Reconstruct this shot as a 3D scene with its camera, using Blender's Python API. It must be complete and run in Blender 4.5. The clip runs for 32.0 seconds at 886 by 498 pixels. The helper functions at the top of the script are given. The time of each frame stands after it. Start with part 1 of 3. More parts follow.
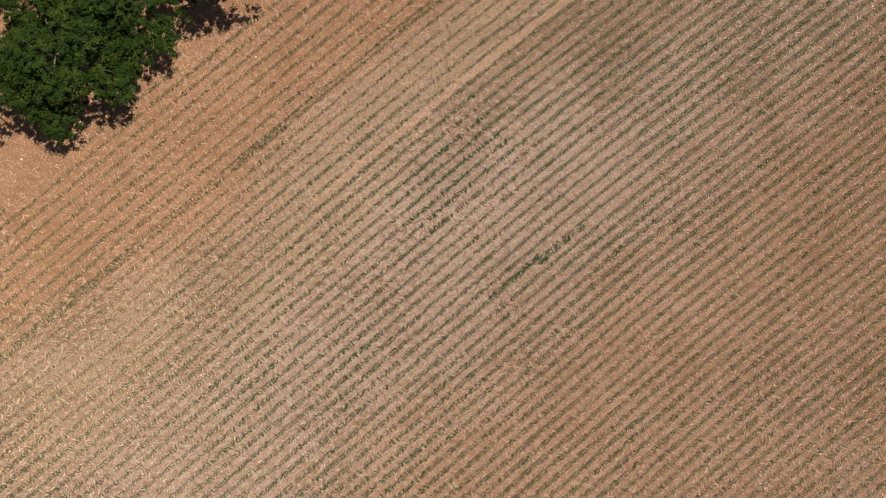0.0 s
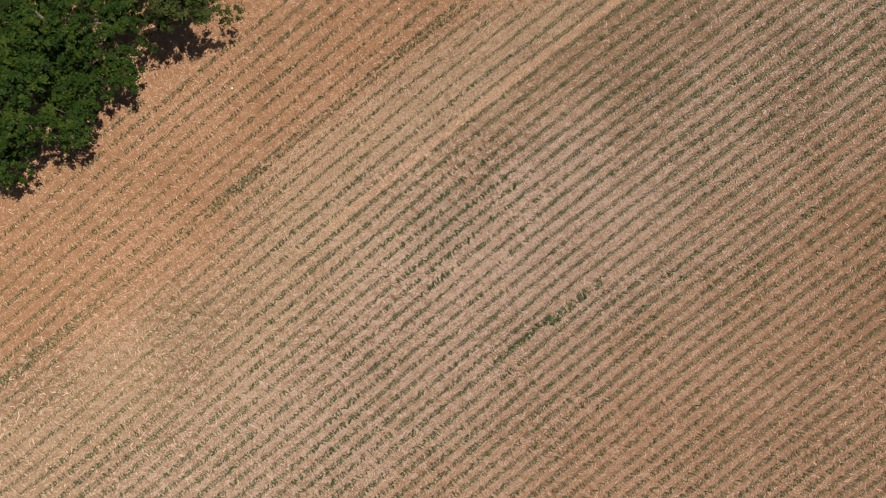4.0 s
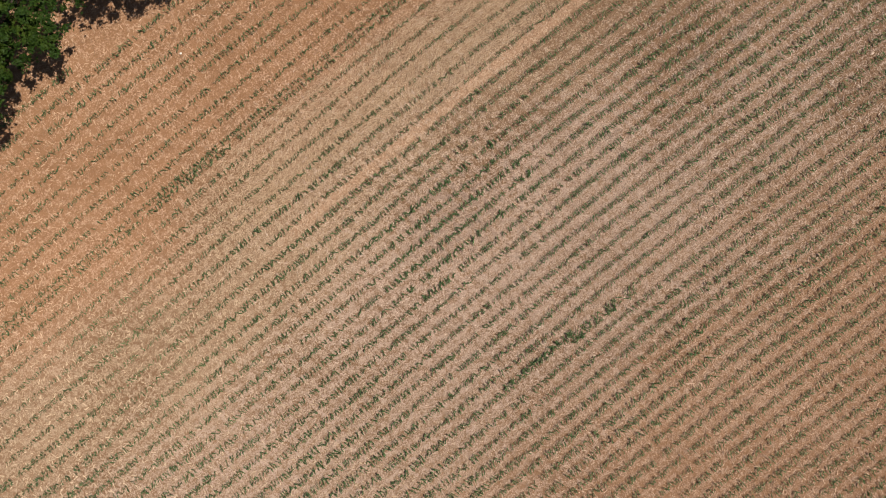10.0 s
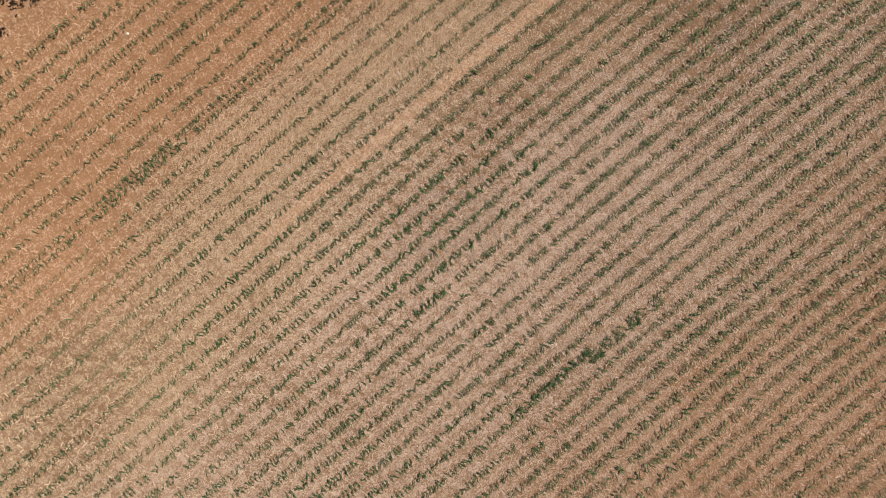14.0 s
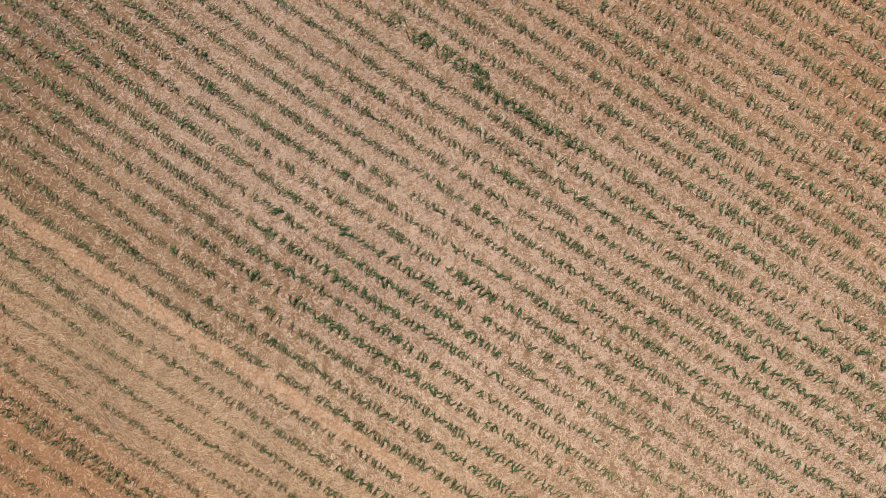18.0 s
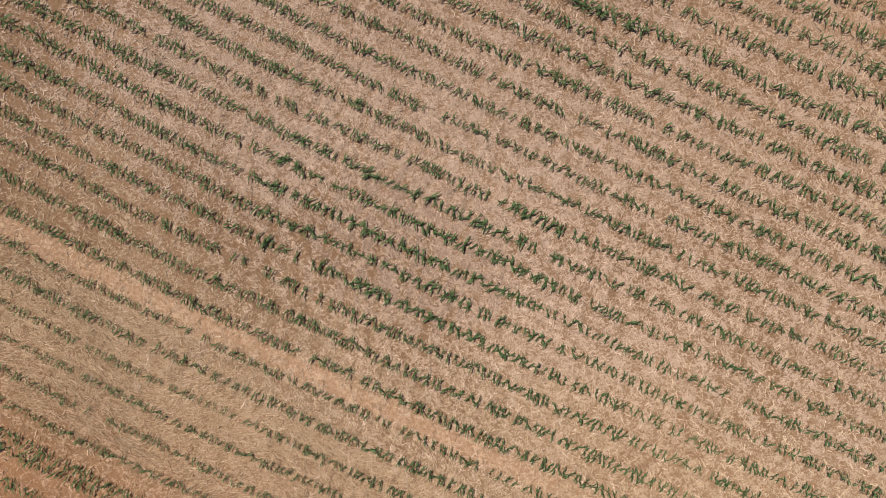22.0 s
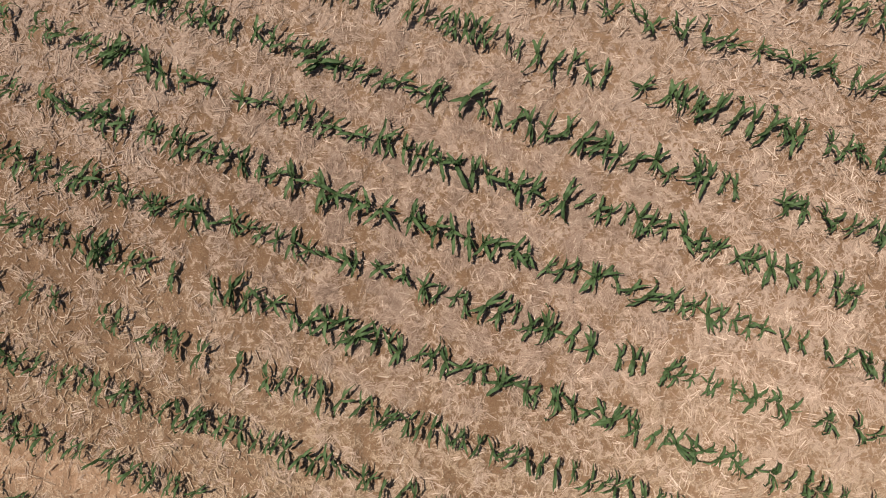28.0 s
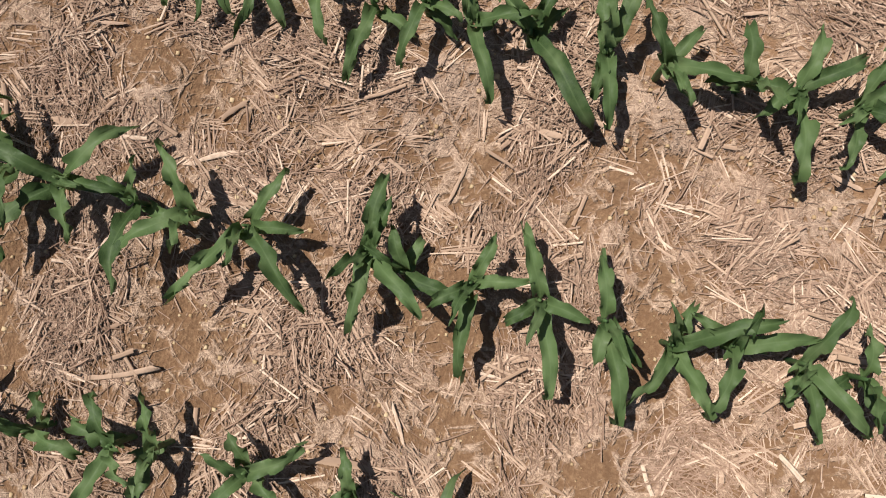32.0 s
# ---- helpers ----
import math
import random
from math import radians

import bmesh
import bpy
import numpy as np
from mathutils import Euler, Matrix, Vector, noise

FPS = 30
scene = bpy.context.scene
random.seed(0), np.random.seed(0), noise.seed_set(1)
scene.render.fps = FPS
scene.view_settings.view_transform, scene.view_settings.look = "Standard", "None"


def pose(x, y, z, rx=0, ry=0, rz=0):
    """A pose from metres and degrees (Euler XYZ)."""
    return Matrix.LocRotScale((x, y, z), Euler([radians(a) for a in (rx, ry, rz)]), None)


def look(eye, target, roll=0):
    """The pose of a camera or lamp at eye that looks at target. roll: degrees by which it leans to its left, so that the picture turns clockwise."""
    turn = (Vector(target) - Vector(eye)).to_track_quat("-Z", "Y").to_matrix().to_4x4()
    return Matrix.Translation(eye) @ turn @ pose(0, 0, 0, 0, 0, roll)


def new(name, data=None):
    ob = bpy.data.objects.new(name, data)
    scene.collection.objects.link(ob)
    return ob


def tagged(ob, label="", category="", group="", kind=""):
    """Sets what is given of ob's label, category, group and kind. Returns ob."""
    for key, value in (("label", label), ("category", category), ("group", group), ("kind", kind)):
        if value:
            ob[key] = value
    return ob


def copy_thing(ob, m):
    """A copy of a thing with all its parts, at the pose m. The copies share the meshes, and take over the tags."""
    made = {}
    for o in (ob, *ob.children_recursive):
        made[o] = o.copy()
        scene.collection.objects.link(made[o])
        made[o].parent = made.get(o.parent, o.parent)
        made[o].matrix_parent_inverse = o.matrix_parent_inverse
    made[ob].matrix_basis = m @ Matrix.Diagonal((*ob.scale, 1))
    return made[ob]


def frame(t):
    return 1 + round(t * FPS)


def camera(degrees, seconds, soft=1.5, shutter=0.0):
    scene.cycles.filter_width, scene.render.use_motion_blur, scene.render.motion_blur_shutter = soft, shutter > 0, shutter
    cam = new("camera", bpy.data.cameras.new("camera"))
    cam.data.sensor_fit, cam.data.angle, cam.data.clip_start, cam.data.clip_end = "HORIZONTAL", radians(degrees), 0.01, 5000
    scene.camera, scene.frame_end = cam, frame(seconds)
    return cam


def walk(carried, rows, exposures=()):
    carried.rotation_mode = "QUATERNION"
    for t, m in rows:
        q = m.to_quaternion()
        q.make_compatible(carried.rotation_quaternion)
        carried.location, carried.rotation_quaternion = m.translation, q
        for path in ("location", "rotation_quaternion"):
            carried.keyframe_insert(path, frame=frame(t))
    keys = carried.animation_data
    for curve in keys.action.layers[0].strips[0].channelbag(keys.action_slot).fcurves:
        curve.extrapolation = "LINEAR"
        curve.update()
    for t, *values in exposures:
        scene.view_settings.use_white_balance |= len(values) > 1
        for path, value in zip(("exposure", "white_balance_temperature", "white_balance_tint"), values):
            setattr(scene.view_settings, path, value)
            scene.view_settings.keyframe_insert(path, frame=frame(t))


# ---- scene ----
# a drone sinks over a maize field, looking straight down
cam = camera(55.98, 32.0, soft=1.05)
PATH = [
    (0.0, -5.708, -3.730, 56.735, 2.07, -1.47, -40.25),
    (0.5, -4.634, -3.987, 55.857, 3.25, -0.52, -40.03),
    (1.0, -4.013, -3.717, 55.155, 4.11, -0.12, -39.94),
    (1.5, -3.627, -3.056, 54.339, 4.00, -0.22, -39.85),
    (2.0, -2.573, -2.484, 53.620, 2.93, 0.10, -39.38),
    (2.5, -1.963, -1.535, 52.840, 1.73, -0.05, -39.63),
    (3.0, -1.437, -0.592, 51.998, 0.53, -0.28, -39.70),
    (3.5, -0.862, -0.032, 51.177, -0.42, -0.22, -39.75),
    (5.5, -0.785, 0.327, 48.175, -0.84, -0.36, -39.75),
    (6.0, -0.602, 0.356, 47.365, -1.06, -0.22, -39.80),
    (6.5, -0.398, 0.399, 46.614, -1.21, -0.09, -39.80),
    (7.0, -0.447, 0.740, 45.857, -1.49, -0.40, -39.81),
    (7.5, -0.490, 0.755, 45.063, -1.52, -0.48, -39.82),
    (8.0, -0.485, 0.779, 44.288, -1.59, -0.54, -39.84),
    (8.5, -0.555, 0.801, 43.529, -1.59, -0.66, -39.89),
    (9.0, -0.686, 0.941, 42.781, -1.65, -0.92, -39.91),
    (9.5, -0.699, 0.993, 42.045, -1.72, -1.01, -39.90),
    (10.0, -0.656, 0.994, 41.280, -1.70, -1.04, -39.92),
    (10.5, -0.712, 0.966, 40.493, -1.56, -1.12, -39.90),
    (11.0, -0.640, 0.815, 39.765, -1.40, -0.97, -40.00),
    (11.5, -0.581, 0.783, 39.037, -1.31, -0.89, -40.05),
    (12.0, -0.726, 0.810, 38.299, -1.22, -1.10, -40.07),
    (12.5, -0.708, 0.783, 37.593, -1.18, -1.11, -40.16),
    (13.0, -0.826, 0.780, 36.894, -1.07, -1.29, -40.25),
    (13.5, -0.957, 0.766, 36.175, -0.91, -1.47, -40.36),
    (15.5, 0.051, -2.086, 32.744, 0.68, 0.95, -74.32),
    (15.7, -0.003, -2.068, 32.440, 0.67, 0.51, -89.50),
    (16.0, -0.083, -2.041, 31.985, 0.66, -0.13, -95.14),
    (16.5, 0.017, -1.774, 31.169, 0.40, -0.75, -104.12),
    (16.8, 0.097, -1.849, 30.660, 0.53, -1.77, -125.00),
    (16.9, 0.124, -1.874, 30.490, 0.57, -2.11, -130.40),
    (17.0, 0.150, -1.898, 30.320, 0.61, -2.45, -136.07),
    (17.1, 0.136, -1.874, 30.179, 0.64, -2.45, -142.60),
    (17.5, 0.078, -1.774, 29.615, 0.73, -2.42, -146.16),
    (18.0, -0.079, -1.443, 28.924, 0.59, -1.97, -147.69),
    (18.5, -0.211, -1.102, 28.203, 0.56, -1.62, -149.15),
    (19.0, -0.291, -0.822, 27.510, 0.45, -1.32, -150.34),
    (19.5, -0.329, -0.547, 26.844, 0.39, -1.13, -151.29),
    (20.0, -0.365, -0.396, 26.192, 0.29, -0.86, -152.15),
    (20.5, -0.380, -0.246, 25.519, 0.26, -0.60, -153.03),
    (21.0, -0.421, -0.256, 24.824, -0.05, -0.10, -153.85),
    (21.5, -0.387, -0.236, 24.126, -0.39, 0.17, -154.68),
    (22.0, -0.445, -0.101, 23.446, -0.42, 0.48, -155.48),
    (22.5, -0.411, -0.011, 22.731, -0.61, 0.60, -156.25),
    (23.0, -0.364, 0.005, 22.023, -0.91, 0.74, -156.91),
    (23.5, -0.431, 0.126, 21.310, -0.77, 1.01, -157.55),
    (24.0, -0.411, 0.253, 20.607, -0.70, 1.05, -158.15),
    (24.5, -0.464, 0.359, 19.613, -0.53, 1.40, -158.85),
    (25.0, -0.422, 0.332, 18.256, -0.80, 1.68, -159.35),
    (25.5, -0.412, 0.393, 16.769, -0.78, 1.94, -159.97),
    (27.5, -0.032, 0.436, 10.916, -1.91, 2.24, -161.82),
    (28.0, -0.007, 0.327, 9.887, -1.78, 2.70, -162.23),
    (28.5, 0.063, 0.270, 9.130, -1.74, 3.10, -163.39),
    (29.0, 0.141, 0.242, 7.772, -1.27, 3.24, -163.68),
    (29.5, 0.245, 0.168, 6.271, -0.66, 2.85, -164.14),
    (30.0, 0.330, 0.138, 5.453, -0.24, 2.47, -164.65),
    (30.5, 0.450, 0.214, 4.976, -0.22, 2.22, -164.96),
    (31.0, 0.547, 0.266, 4.086, 0.06, 1.74, -165.18),
    (31.5, 0.538, 0.351, 3.200, 1.13, 1.81, -165.40),
    (32.0, 0.454, 0.521, 2.516, 2.59, 2.85, -165.74),
]
walk(cam, [(row[0], pose(*row[1:])) for row in PATH], exposures=[(0.0, 0.04), (13.5, 0.03), (15.5, -0.04), (16.4, -0.02), (17.0, 0.14), (18.5, 0.14), (20.0, 0.11), (23.0, 0.06), (28.0, 0.01), (30.0, 0.01), (32.0, 0.2)])

# ---- world and sun ----
SUN_AZ, SUN_EL = -19.0, 69.0   # degrees, the azimuth counted from the rows' direction


def build_light():
    w = bpy.data.worlds.new("sky")
    w.use_nodes = True
    scene.world = w
    nt = w.node_tree
    sky = nt.nodes.new("ShaderNodeTexSky")
    sky.sky_type = "NISHITA"
    sky.sun_disc = False
    sky.sun_elevation = radians(SUN_EL)
    sky.sun_rotation = radians(90 - SUN_AZ)
    nt.links.new(sky.outputs[0], nt.nodes["Background"].inputs[0])
    nt.nodes["Background"].inputs[1].default_value = SKY
    sun = new("sun", bpy.data.lights.new("sun", "SUN"))
    sun.data.energy, sun.data.angle, sun.data.color = SUN, radians(0.53), (1.0, 0.955, 0.89)
    d = Vector((math.cos(radians(SUN_AZ)) * math.cos(radians(SUN_EL)), math.sin(radians(SUN_AZ)) * math.cos(radians(SUN_EL)), math.sin(radians(SUN_EL))))
    sun.matrix_world = look(d * 200, (0, 0, 0))


SKY, SUN = 0.05, 5.0
build_light()

# ---- the field's plan: rows run along x, one every 0.76 m ----
ROW, ROW_0 = 0.76, -0.21
TRACK_Y = 4.93
rng = np.random.default_rng(7)
WAVES = []
for i in range(10):
    a, l = rng.uniform(0, 2 * math.pi), rng.uniform(0.20, 0.75)
    WAVES.append((math.cos(a) * 2 * math.pi / l, math.sin(a) * 2 * math.pi / l, rng.uniform(0, 6.28)))


CLODS = []
for i in range(14):
    a, l = rng.uniform(0, 2 * math.pi), rng.uniform(0.11, 0.42)
    CLODS.append((math.cos(a) * 2 * math.pi / l, math.sin(a) * 2 * math.pi / l, rng.uniform(0, 6.28), 0.012 * l))


def bend(x):
    """The rows turn slightly aside towards one end of the field."""
    u = np.asarray(x, float) - 6.5
    return -0.025 * (u + np.sqrt(u * u + 9.0))


def row_y(k):
    """The line of row k: the planter's passes lie unevenly beside one another, with two rows close together where they meet."""
    if k > 13:
        return ROW_0 + ROW * k + 0.09 + 0.065 * (k - 14)
    if k > 4:
        return ROW_0 + ROW * k + 0.055 * (k - 4)
    if k < -10:
        return ROW_0 + ROW * k - 0.12 + 0.02 * (-11 - k)
    return ROW_0 + ROW * k


def clump(x, y):
    """Where the straw lies thick: about -1 (bare) to 1 (thick)."""
    s = 0
    for a, b, c in WAVES:
        s = s + np.sin(a * x + b * y + c)
    return s / 4.0


def smooth(lo, hi, v):
    t = np.clip((v - lo) / (hi - lo), 0, 1)
    return t * t * (3 - 2 * t)


def orange_edge(x):
    return 10.1 - 0.03 * x - 2.2 * smooth(-9.0, -11.5, x) + 0.17 * np.maximum(-12.0 - x, 0)


def vigour(x, y):
    """How large the corn has grown."""
    v = 1.0 + 0.05 * np.sin(0.21 * x + 0.5 * y) + 0.04 * np.sin(0.43 * x - 0.9 * y + 2)
    v = v - 0.20 * np.exp(-((y - TRACK_Y - 0.3) / 0.55) ** 2)
    v = v - 0.22 * smooth(-0.4, 1.2, y - orange_edge(x)) - 0.22 * smooth(0.6, -0.4, np.abs(y - 8.0) - 1.6)
    v = v - 0.12 * smooth(-6, -14, x) * smooth(12, 3, np.abs(y - 3)) - 0.08 * smooth(-12, -16, y)
    return np.clip(v, 0.42, 1.25)


# ---- materials ----
class Nodes:
    """A short way to write node materials."""

    def __init__(self, name):
        self.mat = bpy.data.materials.new(name)
        self.mat.use_nodes = True
        self.nt = self.mat.node_tree
        self.bsdf = self.nt.nodes["Principled BSDF"]
        geo = self.nt.nodes.new("ShaderNodeNewGeometry")
        self.pos, self.island = geo.outputs["Position"], geo.outputs["Random Per Island"]

    def put(self, socket, v):
        if hasattr(v, "links"):
            self.nt.links.new(v, socket)
        elif isinstance(v, tuple) and len(v) == 3 and socket.type == "RGBA":
            socket.default_value = (*v, 1)
        else:
            socket.default_value = v

    def math(self, op, a, b=0.0, c=0.0, clamp=False):
        n = self.nt.nodes.new("ShaderNodeMath")
        n.operation, n.use_clamp = op, clamp
        for s, v in zip(n.inputs, (a, b, c)):
            self.put(s, v)
        return n.outputs[0]

    def vmath(self, op, a, b):
        n = self.nt.nodes.new("ShaderNodeVectorMath")
        n.operation = op
        self.put(n.inputs[0], a)
        self.put(n.inputs[1], b)
        return n.outputs["Value"] if op == "DOT_PRODUCT" else n.outputs[0]

    def noise(self, scale, detail=3.0, rough=0.55, vec=None, distortion=0.0):
        n = self.nt.nodes.new("ShaderNodeTexNoise")
        n.inputs["Scale"].default_value, n.inputs["Detail"].default_value = scale, detail
        n.inputs["Roughness"].default_value, n.inputs["Distortion"].default_value = rough, distortion
        self.nt.links.new(vec or self.pos, n.inputs["Vector"])
        return n.outputs[0]

    def ramp(self, v, lo, hi, out_lo=0.0, out_hi=1.0):
        n = self.nt.nodes.new("ShaderNodeMapRange")
        n.interpolation_type = "SMOOTHSTEP"
        for k, x in (("Value", v), ("From Min", lo), ("From Max", hi), ("To Min", out_lo), ("To Max", out_hi)):
            self.put(n.inputs[k], x)
        return n.outputs[0]

    def mix(self, fac, a, b, kind="MIX"):
        n = self.nt.nodes.new("ShaderNodeMix")
        n.data_type, n.blend_type = "RGBA", kind
        self.put(n.inputs[0], fac)
        self.put(n.inputs[6], a)
        self.put(n.inputs[7], b)
        return n.outputs[2]

    def stretch(self, sx, sy, sz=1.0, angle=0.0):
        n = self.nt.nodes.new("ShaderNodeMapping")
        n.vector_type = "TEXTURE"
        n.inputs["Scale"].default_value = (1 / sx, 1 / sy, 1 / sz)
        n.inputs["Rotation"].default_value = (0, 0, radians(angle))
        self.nt.links.new(self.pos, n.inputs["Vector"])
        return n.outputs[0]

    def bump(self, h, strength, distance):
        n = self.nt.nodes.new("ShaderNodeBump")
        n.inputs["Strength"].default_value, n.inputs["Distance"].default_value = strength, distance
        self.nt.links.new(h, n.inputs["Height"])
        self.nt.links.new(n.outputs[0], self.bsdf.inputs["Normal"])

    def done(self, colour, rough=0.9, spec=0.3):
        self.put(self.bsdf.inputs["Base Color"], colour)
        self.put(self.bsdf.inputs["Roughness"], rough)
        self.bsdf.inputs["Specular IOR Level"].default_value = spec
        return self.mat


def zones(n, x, y, big, mid):
    """Where the field's soil and straw differ: orange edge, bare track, red patches, combed swath, yellower straw; and the place across the rows."""
    xr = n.math("SUBTRACT", x, 6.5)
    yb = n.math("MULTIPLY_ADD", n.math("ADD", xr, n.math("SQRT", n.math("MULTIPLY_ADD", xr, xr, 9.0))), 0.025, y)
    ybn = n.math("ADD", yb, n.math("MULTIPLY", n.math("SUBTRACT", mid, 0.5), 1.6))
    edge = n.math("MULTIPLY_ADD", n.math("MAXIMUM", n.math("SUBTRACT", -12.0, x), 0.0), 0.17, n.math("SUBTRACT", n.math("MULTIPLY_ADD", x, -0.03, 10.1), n.ramp(x, -8.0, -12.0, 0.0, 2.2)))
    up = n.math("SUBTRACT", ybn, edge)
    orange = n.ramp(n.math("MULTIPLY_ADD", n.math("SUBTRACT", big, 0.5), 4.0, up), -3.9, 2.2)
    track = n.math("MULTIPLY", n.ramp(n.math("ABSOLUTE", n.math("SUBTRACT", n.math("MULTIPLY_ADD", n.math("SUBTRACT", mid, 0.5), 0.9, yb), TRACK_Y)), 0.50, 0.10), n.ramp(x, -9.0, -3.0))
    streak = n.noise(1.0, 3.0, 0.55, n.stretch(0.10, 0.42))
    brown = n.ramp(n.math("MULTIPLY_ADD", n.math("SUBTRACT", streak, 0.5), 13.0, y), -6.5, -17.0)
    combed = n.math("MULTIPLY", n.math("MULTIPLY", n.ramp(ybn, 5.9, 6.9), n.ramp(n.math("MULTIPLY_ADD", mid, 6.0, x), -9.0, -3.0)), n.math("SUBTRACT", 1.0, orange))
    warm = n.math("MULTIPLY", n.ramp(n.math("MULTIPLY_ADD", n.math("SUBTRACT", big, 0.5), 5.0, ybn), 0.2, 4.2), n.math("SUBTRACT", 1.0, orange))
    return orange, track, brown, combed, warm, ybn


def soil_material():
    n = Nodes("red_soil_with_chopped_straw")
    sep = n.nt.nodes.new("ShaderNodeSeparateXYZ")
    n.nt.links.new(n.pos, sep.inputs[0])
    x, y = sep.outputs[0], sep.outputs[1]
    s = None
    for a, b, c in WAVES:
        w = n.math("SINE", n.math("ADD", n.vmath("DOT_PRODUCT", n.pos, (a, b, 0.0)), c))
        s = w if s is None else n.math("ADD", s, w)
    big = n.noise(0.16, 3.0)
    mid = n.noise(0.9, 3.0)
    fine = n.noise(9.0, 4.0, 0.65)
    grit = n.noise(70.0, 3.0, 0.7)
    # straw fibres, combed in four directions
    fibre = None
    for ang, off in ((12, 0), (67, 0), (118, 0), (160, 0)):
        f = n.noise(1.0, 2.0, 0.6, n.stretch(34, 190, 1, ang))
        fibre = f if fibre is None else n.math("MAXIMUM", fibre, f)
    orange, track, brown, combed, warm, ybn = zones(n, x, y, big, mid)
    # straw cover
    # yellower straw on this side, with the bright spot opposite the sun painted in
    beige_glow = n.math("MULTIPLY", n.math("MULTIPLY", n.ramp(n.math("MULTIPLY_ADD", mid, 4.0, x), -1.0, -8.0), n.ramp(ybn, -2.0, 2.0)), n.math("SUBTRACT", 1.0, orange))
    blot = n.noise(5.5, 4.0, 0.62, None, 0.8)
    # wisps of straw a hand long
    wisp = None
    for ang in (25, 80, 140):
        f = n.noise(1.0, 3.0, 0.6, n.stretch(8, 27, 1, ang), 0.7)
        wisp = f if wisp is None else n.math("MAXIMUM", wisp, f)
    cover = n.math("MULTIPLY_ADD", s, 0.05, n.math("MULTIPLY_ADD", n.math("SUBTRACT", blot, 0.5), n.math("MULTIPLY_ADD", orange, -0.6, n.math("MULTIPLY_ADD", beige_glow, 0.9, 1.7)), n.math("MULTIPLY_ADD", n.math("SUBTRACT", fine, 0.5), 2.4, n.math("MULTIPLY", n.math("SUBTRACT", big, 0.5), 0.8))))
    # two stretches where less straw covers the soil
    thin_straw = n.math("MULTIPLY", n.math("MULTIPLY", n.ramp(ybn, 0.2, 2.0), n.ramp(ybn, 4.9, 4.2)), n.ramp(x, 0.6, 4.0))
    thin_straw = n.math("MAXIMUM", thin_straw, n.math("MULTIPLY", n.ramp(x, 8.0, 12.0), n.math("MULTIPLY", n.ramp(ybn, -3.5, -1.0), n.ramp(ybn, 5.0, 4.0))))
    lack = n.math("ADD", n.math("MULTIPLY_ADD", n.math("MULTIPLY_ADD", thin_straw, 0.5, n.ramp(x, 7.0, 20.0, 0.0, 0.5)), 0.5, n.math("MULTIPLY", orange, 0.42)), n.math("ADD", n.math("MULTIPLY", track, 0.3), n.math("MULTIPLY", brown, 0.22)))
    cover = n.math("ADD", n.math("SUBTRACT", cover, lack), n.math("MULTIPLY_ADD", combed, 0.12, n.math("MULTIPLY_ADD", beige_glow, -0.12, 0.18)))
    cover = n.math("MULTIPLY_ADD", n.math("SUBTRACT", n.noise(2.1, 3.0, 0.55), 0.5), 0.6, n.math("MULTIPLY_ADD", n.math("SUBTRACT", wisp, 0.58), 4.2, cover))
    cov = n.ramp(cover, -0.27, 0.27, 0.02, 0.98)
    soil = n.mix(n.ramp(big, 0.35, 0.65), (0.180, 0.100, 0.055), (0.252, 0.147, 0.086))
    soil = n.mix(n.math("MULTIPLY", orange, 0.82), soil, n.mix(n.ramp(mid, 0.3, 0.7), (0.235, 0.112, 0.052), (0.300, 0.148, 0.072)))
    soil = n.mix(n.math("MULTIPLY", track, 0.7), soil, n.mix(n.ramp(fine, 0.35, 0.65), (0.35, 0.204, 0.118), (0.48, 0.302, 0.194)))
    soil = n.mix(n.math("MULTIPLY", brown, 0.7), soil, (0.275, 0.138, 0.072))
    soil = n.mix(n.ramp(grit, 0.4, 0.75, 0.0, 0.5), soil, n.mix(0.6, soil, (0.50, 0.33, 0.19)))
    # soil darker where the fine noise, which also feeds the bump, is low
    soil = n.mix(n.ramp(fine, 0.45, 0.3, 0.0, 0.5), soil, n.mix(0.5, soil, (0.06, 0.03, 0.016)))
    straw = n.mix(n.math("MULTIPLY_ADD", n.ramp(fibre, 0.55, 0.64), 0.6, n.ramp(wisp, 0.52, 0.68, 0.0, 0.4)), (0.215, 0.136, 0.088), (0.57, 0.408, 0.298))
    mats = n.noise(2.1, 3.0, 0.55)
    straw = n.mix(n.ramp(mats, 0.42, 0.66, 0.0, 0.4), straw, (0.51, 0.374, 0.294))
    straw = n.mix(n.math("MULTIPLY", combed, 0.45), straw, n.mix(n.ramp(fibre, 0.5, 0.7), (0.25, 0.148, 0.080), (0.52, 0.348, 0.212)))
    # the same side's straw tinted paler, part straw colour and part painted glow
    straw = n.mix(n.math("MULTIPLY", beige_glow, 0.2), straw, n.mix(n.ramp(fibre, 0.5, 0.7), (0.35, 0.250, 0.155), (0.54, 0.398, 0.260)))
    straw = n.mix(n.math("MULTIPLY", warm, 0.6), straw, n.mix(n.ramp(fibre, 0.52, 0.66), (0.195, 0.117, 0.060), (0.57, 0.410, 0.252)))
    straw = n.mix(n.math("MULTIPLY", track, 0.6), straw, n.mix(n.ramp(fibre, 0.5, 0.7), (0.46, 0.292, 0.182), (0.66, 0.450, 0.308)))
    straw = n.mix(n.math("MULTIPLY", orange, 0.62), straw, n.mix(n.ramp(fine, 0.35, 0.65), (0.38, 0.200, 0.103), (0.54, 0.315, 0.178)))
    straw = n.mix(n.math("MULTIPLY", brown, 0.6), straw, n.mix(n.ramp(fibre, 0.5, 0.7), (0.30, 0.172, 0.10), (0.50, 0.322, 0.21)))
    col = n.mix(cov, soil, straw)
